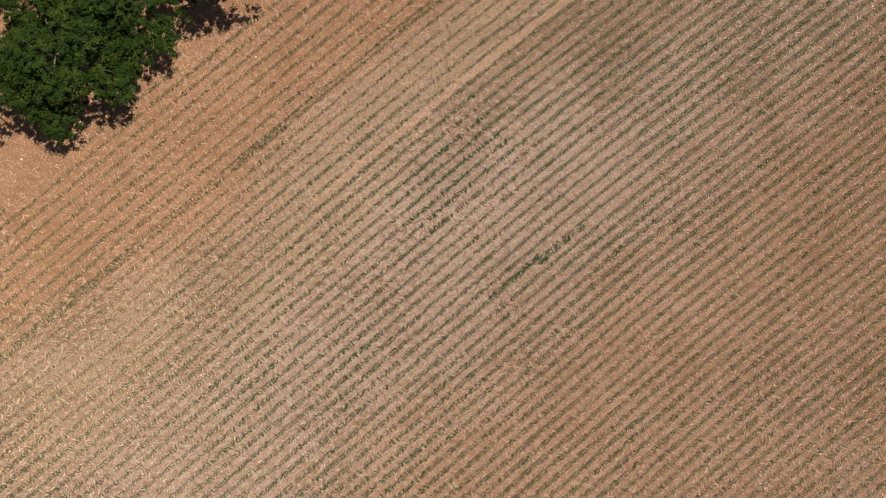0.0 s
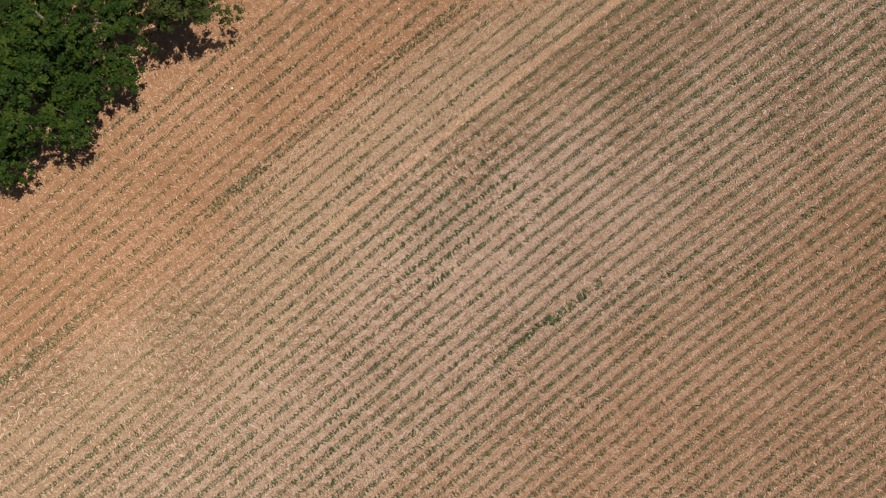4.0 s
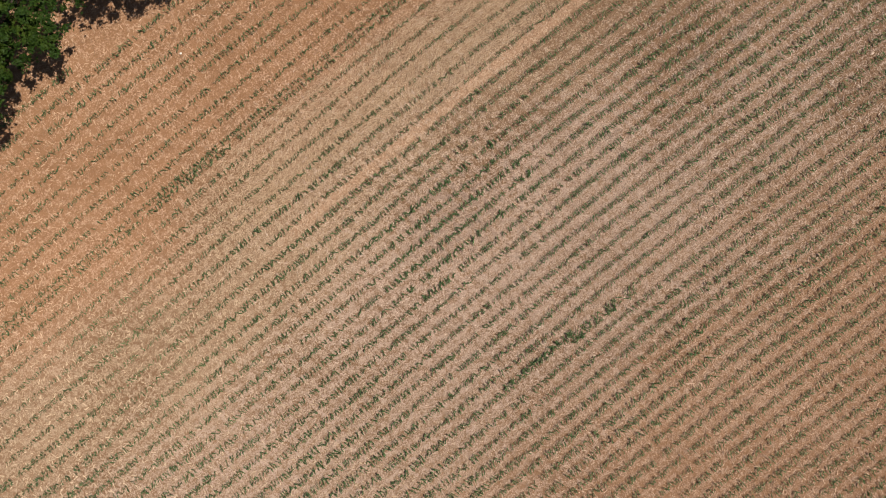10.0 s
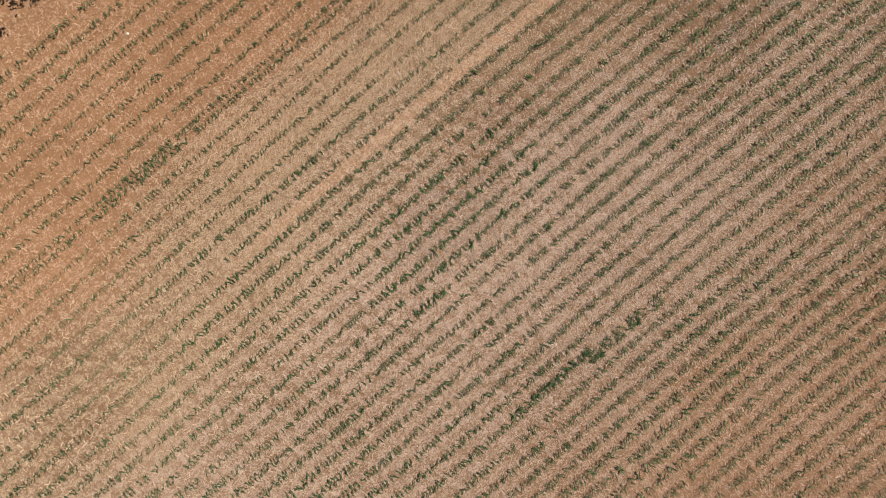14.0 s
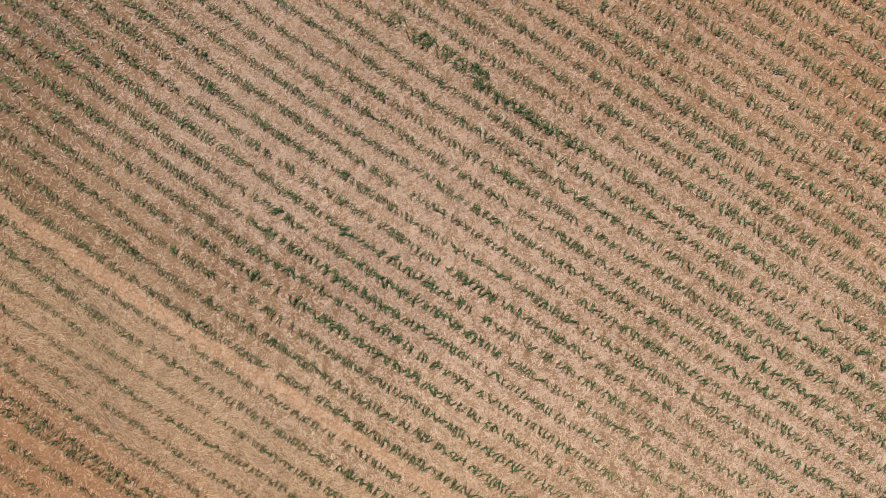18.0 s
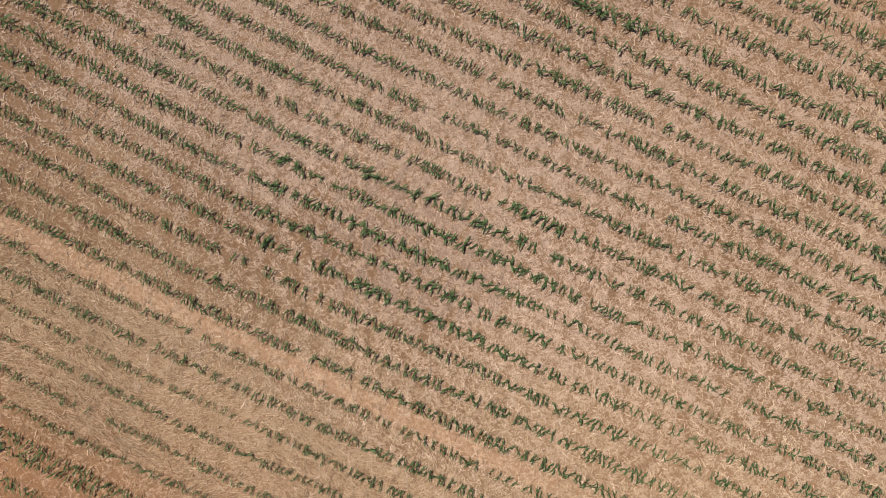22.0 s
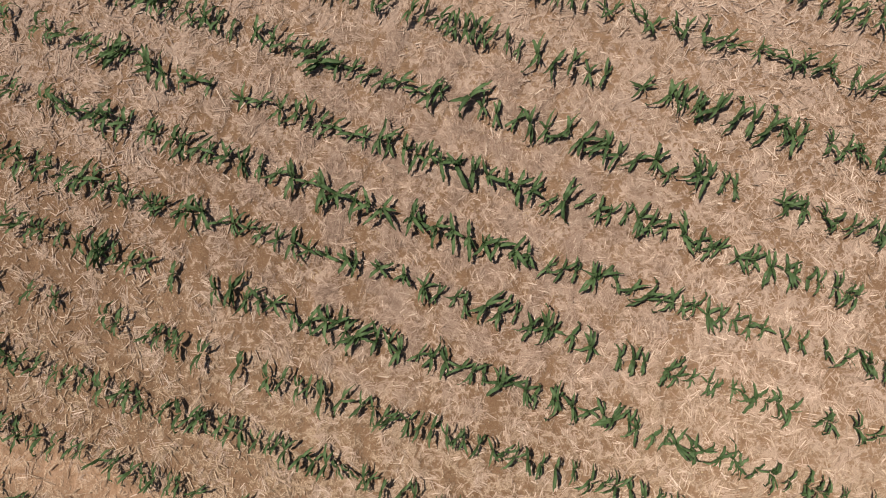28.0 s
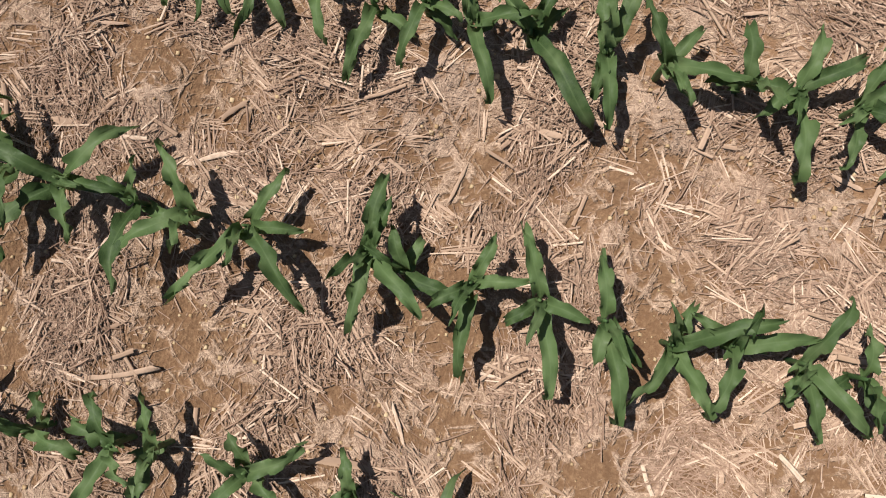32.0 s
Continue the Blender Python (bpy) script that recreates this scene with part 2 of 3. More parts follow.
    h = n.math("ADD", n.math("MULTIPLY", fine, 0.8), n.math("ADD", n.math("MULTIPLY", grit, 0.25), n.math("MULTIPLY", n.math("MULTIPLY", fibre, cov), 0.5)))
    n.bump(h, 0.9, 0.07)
    n.bsdf.inputs["Diffuse Roughness"].default_value = 1.0
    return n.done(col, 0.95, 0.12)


def leaf_material(name, dark, light, tip, spec=0.35, patch=11.0):
    n = Nodes(name)
    info = n.nt.nodes.new("ShaderNodeObjectInfo")
    r = n.math("FRACT", n.math("ADD", n.island, info.outputs["Random"]))
    c = n.mix(r, dark, light)
    c = n.mix(n.ramp(n.noise(patch, 2.0), 0.42, 0.72, 0.0, 0.6), c, tip)
    uv = n.nt.nodes.new("ShaderNodeTexCoord")
    sep = n.nt.nodes.new("ShaderNodeSeparateXYZ")
    n.nt.links.new(uv.outputs["UV"], sep.inputs[0])
    across = n.math("ABSOLUTE", n.math("SUBTRACT", sep.outputs[0], 0.5))
    c = n.mix(n.ramp(across, 0.07, 0.02, 0.0, 0.16), c, (0.20, 0.28, 0.13))
    c = n.mix(n.math("MULTIPLY", n.ramp(n.math("SINE", n.math("MULTIPLY", across, 90.0)), 0.0, 1.0), n.ramp(across, 0.499, 0.49, 0.0, 0.16)), c, light)
    c = n.mix(n.ramp(n.noise(90.0, 2.0), 0.4, 0.7, 0.0, 0.22), c, light)
    n.bump(n.noise(140.0, 2.0), 0.25, 0.004)
    m = n.done(c, n.ramp(n.noise(30.0), 0.3, 0.7, 0.46, 0.66), spec)
    n.bsdf.inputs["Transmission Weight"].default_value = 0.0
    n.bsdf.inputs["Subsurface Weight"].default_value = 0.0
    tr = n.nt.nodes.new("ShaderNodeBsdfTranslucent")
    n.put(tr.inputs[0], n.mix(0.5, c, (0.16, 0.26, 0.05)))
    ms = n.nt.nodes.new("ShaderNodeMixShader")
    ms.inputs[0].default_value = 0.18
    out = n.nt.nodes["Material Output"]
    n.nt.links.new(n.bsdf.outputs[0], ms.inputs[1])
    n.nt.links.new(tr.outputs[0], ms.inputs[2])
    n.nt.links.new(ms.outputs[0], out.inputs[0])
    return m


def straw_material(name, dark, light, pale):
    n = Nodes(name)
    info = n.nt.nodes.new("ShaderNodeObjectInfo")
    r = n.math("FRACT", n.math("ADD", n.island, info.outputs["Random"]))
    c = n.mix(r, dark, light)
    c = n.mix(n.ramp(r, 0.8, 0.95), c, pale)
    c = n.mix(n.ramp(n.noise(60.0, 3.0), 0.4, 0.7, 0.0, 0.5), c, dark)
    n.bump(n.noise(220.0, 2.0), 0.3, 0.003)
    n.bsdf.inputs["Diffuse Roughness"].default_value = 1.0
    return n.done(c, 0.75, 0.25)


def bark_material():
    n = Nodes("grey_brown_bark")
    f = n.noise(7.0, 5.0, 0.65, n.stretch(1, 1, 0.25))
    n.bump(f, 0.6, 0.05)
    return n.done(n.mix(n.ramp(f, 0.35, 0.65), (0.07, 0.05, 0.035), (0.19, 0.15, 0.11)), 0.9, 0.2)


def stone_material():
    n = Nodes("pale_pebble")
    c = n.mix(n.island, (0.42, 0.28, 0.15), (0.62, 0.48, 0.30))
    return n.done(n.mix(n.ramp(n.noise(60.0), 0.4, 0.7, 0.0, 0.4), c, (0.3, 0.18, 0.1)), 0.85, 0.25)


SOIL = soil_material()
CORN = leaf_material("green_maize_leaf", (0.034, 0.062, 0.021), (0.096, 0.150, 0.056), (0.158, 0.212, 0.096), 0.18)
STALK = leaf_material("pale_green_maize_stalk", (0.05, 0.11, 0.035), (0.10, 0.17, 0.06), (0.14, 0.15, 0.07))
STRAW = straw_material("chopped_pinkish_straw", (0.25, 0.155, 0.104), (0.49, 0.340, 0.252), (0.62, 0.47, 0.36))
PALE_STRAW = straw_material("bleached_pinkish_straw", (0.38, 0.255, 0.180), (0.64, 0.475, 0.355), (0.76, 0.61, 0.48))
HUSK = straw_material("bleached_maize_stalk", (0.36, 0.24, 0.165), (0.58, 0.42, 0.31), (0.68, 0.53, 0.41))


def tuft_material():
    """Straw in tufts, dusted with the colour of the soil that it lies on; a glow is painted in towards -x."""
    n = Nodes("pinkish_straw_tuft")
    sep = n.nt.nodes.new("ShaderNodeSeparateXYZ")
    n.nt.links.new(n.pos, sep.inputs[0])
    orange, track, brown, combed, warm, _ = zones(n, sep.outputs[0], sep.outputs[1], n.noise(0.16, 3.0), n.noise(0.9, 3.0))
    r = n.island
    c = n.mix(r, (0.21, 0.132, 0.087), (0.57, 0.412, 0.305))
    c = n.mix(n.ramp(r, 0.8, 0.98), c, (0.66, 0.51, 0.39))
    pale = n.math("MULTIPLY", n.math("MULTIPLY", n.ramp(sep.outputs[1], -8.0, -4.0), n.ramp(sep.outputs[1], 4.5, 2.5)), n.ramp(n.noise(0.35, 2.0), 0.35, 0.6, 0.2, 0.8))
    c = n.mix(pale, c, n.mix(r, (0.31, 0.213, 0.160), (0.63, 0.478, 0.380)))
    # yellower straw towards -x, also holding the sun's backscatter glow as colour
    c = n.mix(n.ramp(sep.outputs[0], 0.0, -11.0, 0.0, 0.6), c, n.mix(r, (0.24, 0.160, 0.088), (0.62, 0.460, 0.280)))
    c = n.mix(n.math("MULTIPLY", warm, 0.6), c, n.mix(r, (0.185, 0.116, 0.064), (0.63, 0.462, 0.294)))
    c = n.mix(n.math("MULTIPLY", combed, 0.7), c, n.mix(r, (0.28, 0.174, 0.098), (0.57, 0.402, 0.246)))
    c = n.mix(n.math("MULTIPLY", n.math("MAXIMUM", orange, n.math("MULTIPLY", brown, 0.85)), 0.72), c, n.mix(r, (0.25, 0.130, 0.064), (0.63, 0.400, 0.242)))
    c = n.mix(n.ramp(n.noise(60.0, 3.0), 0.4, 0.7, 0.0, 0.4), c, (0.24, 0.145, 0.092))
    n.bump(n.noise(220.0, 2.0), 0.3, 0.003)
    n.bsdf.inputs["Diffuse Roughness"].default_value = 1.0
    return n.done(c, 0.8, 0.15)


TUFT = tuft_material()
BARK = bark_material()
STONE = stone_material()
def chalk_material():
    n = Nodes("whitish_stone")
    f = n.noise(25.0, 4.0)
    n.bump(f, 0.4, 0.02)
    return n.done(n.mix(n.ramp(f, 0.35, 0.65), (0.55, 0.46, 0.36), (0.78, 0.72, 0.62)), 0.85, 0.25)


CHALK = chalk_material()
TREE_LEAF = leaf_material("dark_green_tree_leaf", (0.009, 0.022, 0.004), (0.030, 0.058, 0.008), (0.078, 0.108, 0.014), 0.08, 1.1)
GRASS = straw_material("flattened_dry_grass", (0.34, 0.215, 0.125), (0.56, 0.385, 0.236), (0.70, 0.53, 0.36))
OLIVE_LEAF = leaf_material("olive_green_tree_leaf", (0.018, 0.030, 0.006), (0.050, 0.068, 0.014), (0.09, 0.092, 0.028), 0.08, 1.1)


# ---- mesh helpers ----
def mesh_of(name, verts, faces, mat, smooth_faces=True):
    me = bpy.data.meshes.new(name)
    me.from_pydata(verts if isinstance(verts, list) else verts.tolist(), [], faces if isinstance(faces, list) else faces.tolist())
    me.materials.append(mat)
    if smooth_faces:
        me.polygons.foreach_set("use_smooth", [True] * len(me.polygons))
    me.update()
    return me


def big_mesh(name, verts, quads, mat):
    """A large mesh of quads from arrays."""
    me = bpy.data.meshes.new(name)
    me.vertices.add(len(verts))
    me.vertices.foreach_set("co", np.asarray(verts, np.float32).ravel())
    me.loops.add(quads.size)
    me.loops.foreach_set("vertex_index", np.asarray(quads, np.int32).ravel())
    me.polygons.add(len(quads))
    me.polygons.foreach_set("loop_start", np.arange(len(quads), dtype=np.int32) * 4)
    me.polygons.foreach_set("use_smooth", np.ones(len(quads), bool))
    me.materials.append(mat)
    me.update(calc_edges=True)
    me.validate()
    return me


def part(name, me, parent, label=""):
    ob = new(name, me)
    ob.parent = parent
    return tagged(ob, label)


# ---- ground: one sheet to the horizon, finest where the camera comes down ----
def relief(x, y):
    r = np.sin(2 * math.pi * (y - ROW_0 - bend(x)) / ROW - math.pi / 2)
    k = np.exp(-(x * x + y * y) / 40.0 ** 2)
    z = -0.010 * r + 0.008 * clump(x, y)
    for a, b, c, h in CLODS:
        z = z + h * np.sin(a * x + b * y + c + 1.5 * np.sin(0.37 * b * x - 0.29 * a * y))
    return z * k


def build_ground():
    def axis(centre):
        half, step, v = [0.0], 0.035, 0.0
        while v < 3000:
            v += step
            half.append(v)
            if v > 3.2:
                step = min(step * 1.05, 400)
        half = np.array(half)
        return np.concatenate([-half[:0:-1], half]) + centre
    xs, ys = axis(0.6), axis(0.5)
    X, Y = np.meshgrid(xs, ys)
    Z = relief(X, Y)
    nx, ny = len(xs), len(ys)
    idx = np.arange(nx * ny).reshape(ny, nx)
    q = np.stack([idx[:-1, :-1], idx[:-1, 1:], idx[1:, 1:], idx[1:, :-1]], -1).reshape(-1, 4)
    ob = new("ground", big_mesh("ground", np.stack([X, Y, Z], -1).reshape(-1, 3), q, SOIL))
    tagged(ob, "red-orange soil of a no-till field with chopped straw", "ground", kind="structure")


build_ground()


# ---- maize ----
def leaf_shape(length, width, droop, rise, twist, wave, nseg, ncross, curl=1.4):
    """A maize leaf from the origin out along +x: rises, arches over and hangs; a V along the midrib and wavy edges."""
    t = np.linspace(0, 1, nseg + 1)
    ang = np.radians(rise) - np.radians(droop) * t ** curl
    dx, dz = np.cos(ang), np.sin(ang)
    px = np.concatenate([[0], np.cumsum((dx[1:] + dx[:-1]) / 2)]) * length / nseg
    pz = np.concatenate([[0], np.cumsum((dz[1:] + dz[:-1]) / 2)]) * length / nseg
    py = 0.22 * length * twist * t ** 2 + 0.03 * length * np.sin(t * 7 + twist * 9) * t
    w = width * 0.5 * np.clip(np.minimum((t / 0.22 + 0.35), 1.0) * (1 - np.clip((t - 0.45) / 0.55, 0, 1) ** 2.6), 0.03, 1) * (1 + 0.07 * np.sin(t * 23 + 4 * twist))
    c = np.linspace(-1, 1, ncross + 1)
    T, Cc = np.meshgrid(t, c, indexing="ij")
    W = w[:, None] * Cc
    lift = np.abs(Cc) * w[:, None] * 0.42 + wave * width * 0.58 * np.sign(Cc) * np.sin(T * 17 + twist * 5 + Cc) * (np.abs(Cc) > 0.6)
    roll = twist * 0.8 * T
    nxv, nzv = -np.sin(ang)[:, None], np.cos(ang)[:, None]
    X = px[:, None] + nxv * (lift + W * np.sin(roll))
    Y = py[:, None] + W * np.cos(roll)
    Z = pz[:, None] + nzv * (lift + W * np.sin(roll))
    V = np.stack([X, Y, Z], -1).reshape(-1, 3)
    i = np.arange((nseg + 1) * (ncross + 1)).reshape(nseg + 1, ncross + 1)
    Q = np.stack([i[:-1, :-1], i[1:, :-1], i[1:, 1:], i[:-1, 1:]], -1).reshape(-1, 4)
    return V, Q


def plant_leaves(rg, nseg, ncross, count, slim=1.0, loose=1.0):
    """Leaves of one plant, placed: alternate sides of one plane, the youngest standing at the top."""
    out = []
    for i in range(count):
        f = i / max(count - 1, 1)
        length = (0.17 + 0.17 * math.sin(math.pi * (0.12 + 0.62 * f))) * rg.uniform(0.8, 1.15)
        width = 0.045 * slim * (0.68 + 0.42 * math.sin(math.pi * (0.15 + 0.7 * f))) * rg.uniform(0.85, 1.15)
        if i == count - 1:
            v, q = leaf_shape(length * 0.7, width * 0.6, rg.uniform(20, 60), rg.uniform(62, 80), rg.uniform(-0.6, 0.6), 0.5, nseg, ncross)
        else:
            v, q = leaf_shape(length, width, rg.uniform(85, 165), rg.uniform(38, 70), loose * rg.uniform(-1.6, 1.6), rg.uniform(0.4, 1.1), nseg, ncross)
        a = math.pi * (i % 2) + rg.normal(0, 0.42 * loose)
        ca, sa = math.cos(a), math.sin(a)
        R = np.array([[ca, -sa, 0], [sa, ca, 0], [0, 0, 1]])
        v = (v + np.array([0.008, 0, 0])) @ R.T + np.array([0, 0, 0.04 + 0.13 * f])
        out.append((v, q))
    return out


def row_plants(k, x0, x1, rg):
    """Places of the plants of one row: x, y, size, bearing of the leaf plane."""
    xs, x = [], x0
    while x < x1:
        x += max(0.06, rg.normal(0.165, 0.055))
        xs.append(x)
    xs = np.array(xs)
    own = np.array(STANDS.get(k, ((90.0, 0.0),)))
    lo, hi = own[:, 0].min() - 0.09, own[:, 0].max() + 0.09
    if k in STANDS:
        xs = xs[(xs < lo) | (xs > hi)]
    y = row_y(k) + bend(xs) + 0.025 * np.sin(0.9 * xs + k * 1.7) + rg.normal(0, 0.018, len(xs))
    size = vigour(xs, y) * rg.uniform(0.78, 1.12, len(xs))
    turn = np.radians(rg.normal(84, 25, len(xs))) + math.pi * rg.integers(0, 2, len(xs))
    gaps = np.ones(len(xs), bool)
    for g0, g1 in GAPS.get(k, ()):
        gaps &= (xs < g0) | (xs > g1)
    thin = 0.03 + 0.06 * np.exp(-((y - TRACK_Y - 0.3) / 0.5) ** 2) + 0.04 * smooth(0.0, 2.0, y - orange_edge(xs))
    if k == 4:
        thin = thin + 0.25 * smooth(1.2, 2.2, xs) * smooth(5.2, 4.4, xs)
    keep = gaps & (rg.random(len(xs)) > thin)
    # the field ends at the trees' feet
    keep &= y < 17.9 + 0.5 * np.sin(0.35 * xs) - 0.12 * np.minimum(xs + 20, 0)
    out = [xs[keep], y[keep], size[keep], turn[keep]]
    if k in STANDS:
        m = len(own)
        more = (own[:, 0], ROW_0 + ROW * k + own[:, 1], rg.uniform(0.88, 1.15, m), np.radians(rg.normal(82, 24, m)) + math.pi * rg.integers(0, 2, m))
        out = [np.concatenate(p) for p in zip(out, more)]
    return out


# bare stretches along single rows, by the row's number
GAPS = {6: ((1.85, 2.2),), 0: ((3.2, 3.45),), -1: ((-3.08, -2.8),), -2: ((-1.28, -0.97),), 3: ((2.88, 3.12),), 4: ((4.0, 4.25), (5.15, 5.4)), -4: ((1.3, 1.6),), -6: ((-2.2, -1.8),)}
# plants beneath the end of the flight: along the row, and off its line
STANDS = {}
STANDS[0] = ((3.14, 0.00), (2.92, -0.04), (2.68, -0.02), (2.49, -0.04), (2.33, -0.06), (2.17, -0.03), (2.00, -0.02), (1.76, -0.01), (1.61, -0.01), (1.47, -0.03), (1.33, -0.01), (-0.66, 0.06), (-0.84, -0.01), (-1.05, -0.05), (-1.25, -0.03), (-1.40, -0.03), (-1.56, -0.08), (-1.71, -0.08), (-1.86, -0.05), (-2.05, -0.07))
STANDS[1] = ((3.36, -0.03), (3.12, -0.06), (2.92, -0.04), (2.71, -0.06), (2.48, -0.05), (2.29, -0.06), (2.10, -0.06), (1.91, -0.04), (-0.89, 0.01), (-1.07, -0.01), (-1.22, -0.01), (-1.43, -0.03), (-1.52, -0.08), (-1.71, -0.04), (-1.90, -0.02), (-2.08, 0.00), (-2.29, -0.01))
STANDS[2] = ((3.21, -0.10), (2.99, -0.04), (2.82, -0.07), (2.63, -0.07), (2.45, -0.06), (2.24, -0.06), (2.05, -0.06), (1.86, -0.06), (0.42, -0.05), (0.23, -0.03), (0.02, -0.07), (-0.11, -0.01), (-0.35, -0.08), (-0.50, -0.05), (-0.72, -0.08), (-0.91, -0.02), (-1.08, -0.07), (-1.20, -0.03), (-1.41, -0.06))
STANDS[-1] = ((0.57, -0.08), (0.42, 0.01), (0.23, 0.03), (-0.02, 0.02), (-0.18, 0.01), (-0.37, 0.02), (-0.52, 0.05), (-0.62, -0.05), (-0.81, 0.04), (-0.99, 0.03), (-1.12, 0.00), (-1.28, 0.05), (-1.49, 0.04), (-1.69, -0.01), (-1.89, 0.06), (2.39, 0.08), (2.18, 0.06), (2.00, 0.03), (1.81, 0.04), (1.62, 0.06), (1.42, 0.01), (1.21, 0.05), (1.02, 0.05), (0.93, -0.03))
STANDS[3] = ((2.79, -0.02), (2.61, -0.07), (2.40, -0.02), (2.23, -0.07), (2.07, -0.08), (1.80, -0.04), (1.58, -0.03), (1.39, -0.08), (1.25, -0.12))
NEAR = (-3.7, 4.9, -1.75, 2.75)


def maize(x, y, *reaches):
    """One plant beneath the end of the flight, with the bearing and reach of each of its leaves."""
    rg = np.random.default_rng(int(abs(x) * 700 + abs(y) * 1300))
    root = new("maize_plant")
    root.matrix_basis = pose(x, y, float(relief(x, y)))
    tagged(root, "young green maize plant with arching leaves rooted in straw-covered soil", "maize plant", "maize plants in the rows")
    part("stalk", stalk_mesh(0.17), root)
    todo = [(b, r, 0.60 + 0.4 * rg.random(), False) for b, r in reaches]
    todo.append((reaches[0][0] + rg.uniform(150, 210), 0.10, 1.0, True))
    if len(reaches) < 4:
        todo.append((reaches[0][0] + rg.uniform(60, 120), rg.uniform(0.07, 0.12), 0.3, False))
    for bearing, reach, high, young in todo:
        rise = rg.uniform(60, 76) if young else rg.uniform(38, 62)
        droop = rg.uniform(30, 70) if young else rg.uniform(95, 135)
        t = np.linspace(0, 1, 40)
        length = (reach + 0.02) / np.mean(np.cos(np.radians(rise - droop * t ** 1.6)))
        length = min(length, 0.50)
        width = (0.030 if young else 0.034 + 0.055 * min(reach, 0.30)) * rg.uniform(0.9, 1.1)
        v, q = leaf_shape(length, width, droop, rise, rg.uniform(-0.8, 0.8), rg.uniform(0.6, 1.5), 14, 4, 1.6)
        a = radians(bearing)
        R = np.array([[math.cos(a), -math.sin(a), 0], [math.sin(a), math.cos(a), 0], [0, 0, 1]])
        v = (v + np.array([0.006, 0, 0])) @ R.T + np.array([0, 0, 0.15 * high])
        v[:, 2] = np.maximum(v[:, 2], 0.012)
        part("leaf", leaf_mesh(v, q, 14), root)


def build_own():
    maize(0.67, -0.20, (120, 0.20), (-162, 0.16), (-63, 0.11))
    maize(0.50, -0.22, (135, 0.30), (-99, 0.13), (-45, 0.14))
    maize(0.28, -0.21, (109, 0.18), (-102, 0.19), (-70, 0.15), (90, 0.10))
    maize(0.11, -0.21, (-62, 0.17), (-117, 0.13), (-175, 0.21), (139, 0.11))
    maize(-0.12, -0.22, (-72, 0.13), (18, 0.10), (171, 0.12))
    maize(-0.26, -0.23, (-101, 0.16), (-144, 0.19), (107, 0.24), (45, 0.10))
    maize(-0.44, -0.22, (-96, 0.20), (90, 0.16), (-132, 0.13), (158, 0.11))
    maize(0.97, -0.21, (90, 0.21), (-94, 0.15))
    maize(0.82, -0.24, (75, 0.16), (-83, 0.16), (166, 0.10))
    maize(1.13, -0.23, (100, 0.17), (-86, 0.15))
    maize(1.73, 0.52, (-13, 0.23), (-135, 0.23), (50, 0.25), (110, 0.15), (-173, 0.16))
    maize(1.50, 0.53, (92, 0.24), (-17, 0.10))
    maize(1.32, 0.52, (-49, 0.18), (35, 0.21))
    maize(1.16, 0.52, (-107, 0.17), (-176, 0.13), (54, 0.26), (151, 0.26))
    maize(0.80, 0.50, (-87, 0.20), (-102, 0.14), (87, 0.20), (148, 0.22))
    maize(0.69, 0.54, (164, 0.15), (-68, 0.11))
    maize(0.49, 0.52, (-103, 0.13), (-157, 0.13), (88, 0.23), (41, 0.11))
    maize(0.29, 0.52, (-69, 0.17), (111, 0.25), (165, 0.11))
    maize(0.10, 0.53, (-79, 0.16), (113, 0.26), (84, 0.10), (142, 0.11))
    maize(-0.10, 0.55, (133, 0.19), (-146, 0.27), (77, 0.17), (-101, 0.10))
    maize(-0.25, 0.51, (83, 0.17), (-165, 0.20), (-17, 0.10))
    maize(-0.46, 0.51, (-108, 0.20), (118, 0.19), (149, 0.23), (77, 0.10))
    maize(-0.62, 0.51, (-85, 0.11), (133, 0.16), (112, 0.11))
    maize(1.63, 1.25, (176, 0.14), (0, 0.14))
    maize(1.37, 1.22, (-54, 0.14), (77, 0.17), (-20, 0.12))
    maize(1.26, 1.21, (-61, 0.13), (94, 0.16))
    maize(0.98, 1.20, (149, 0.12), (-150, 0.14), (56, 0.14), (-51, 0.10))
    maize(0.68, 1.19, (-63, 0.10), (141, 0.13), (34, 0.11))


def leaf_mesh(v, q, nseg):
    me = mesh_of("leaf", v, q, CORN)
    uv = me.uv_layers.new(name="across")
    for lp in me.loops:
        uv.data[lp.index].uv = ((lp.vertex_index % 5) / 4, (lp.vertex_index // 5) / nseg)
    return me


def stalk_mesh(h):
    ring = [(0.011 * math.cos(a), 0.009 * math.sin(a)) for a in np.linspace(0, 2 * math.pi, 7)[:-1]]
    vs = [(px * s + 0.006 * math.sin(9 * z), py * s, z) for z, s in ((-0.04, 1.1), (0.05, 1.0), (0.11, 0.85), (h, 0.45)) for px, py in ring]
    fs = [(r * 6 + j, r * 6 + (j + 1) % 6, r * 6 + 6 + (j + 1) % 6, r * 6 + 6 + j) for r in range(3) for j in range(6)] + [tuple(range(18, 24))]
    return mesh_of("stalk", vs, fs, STALK)


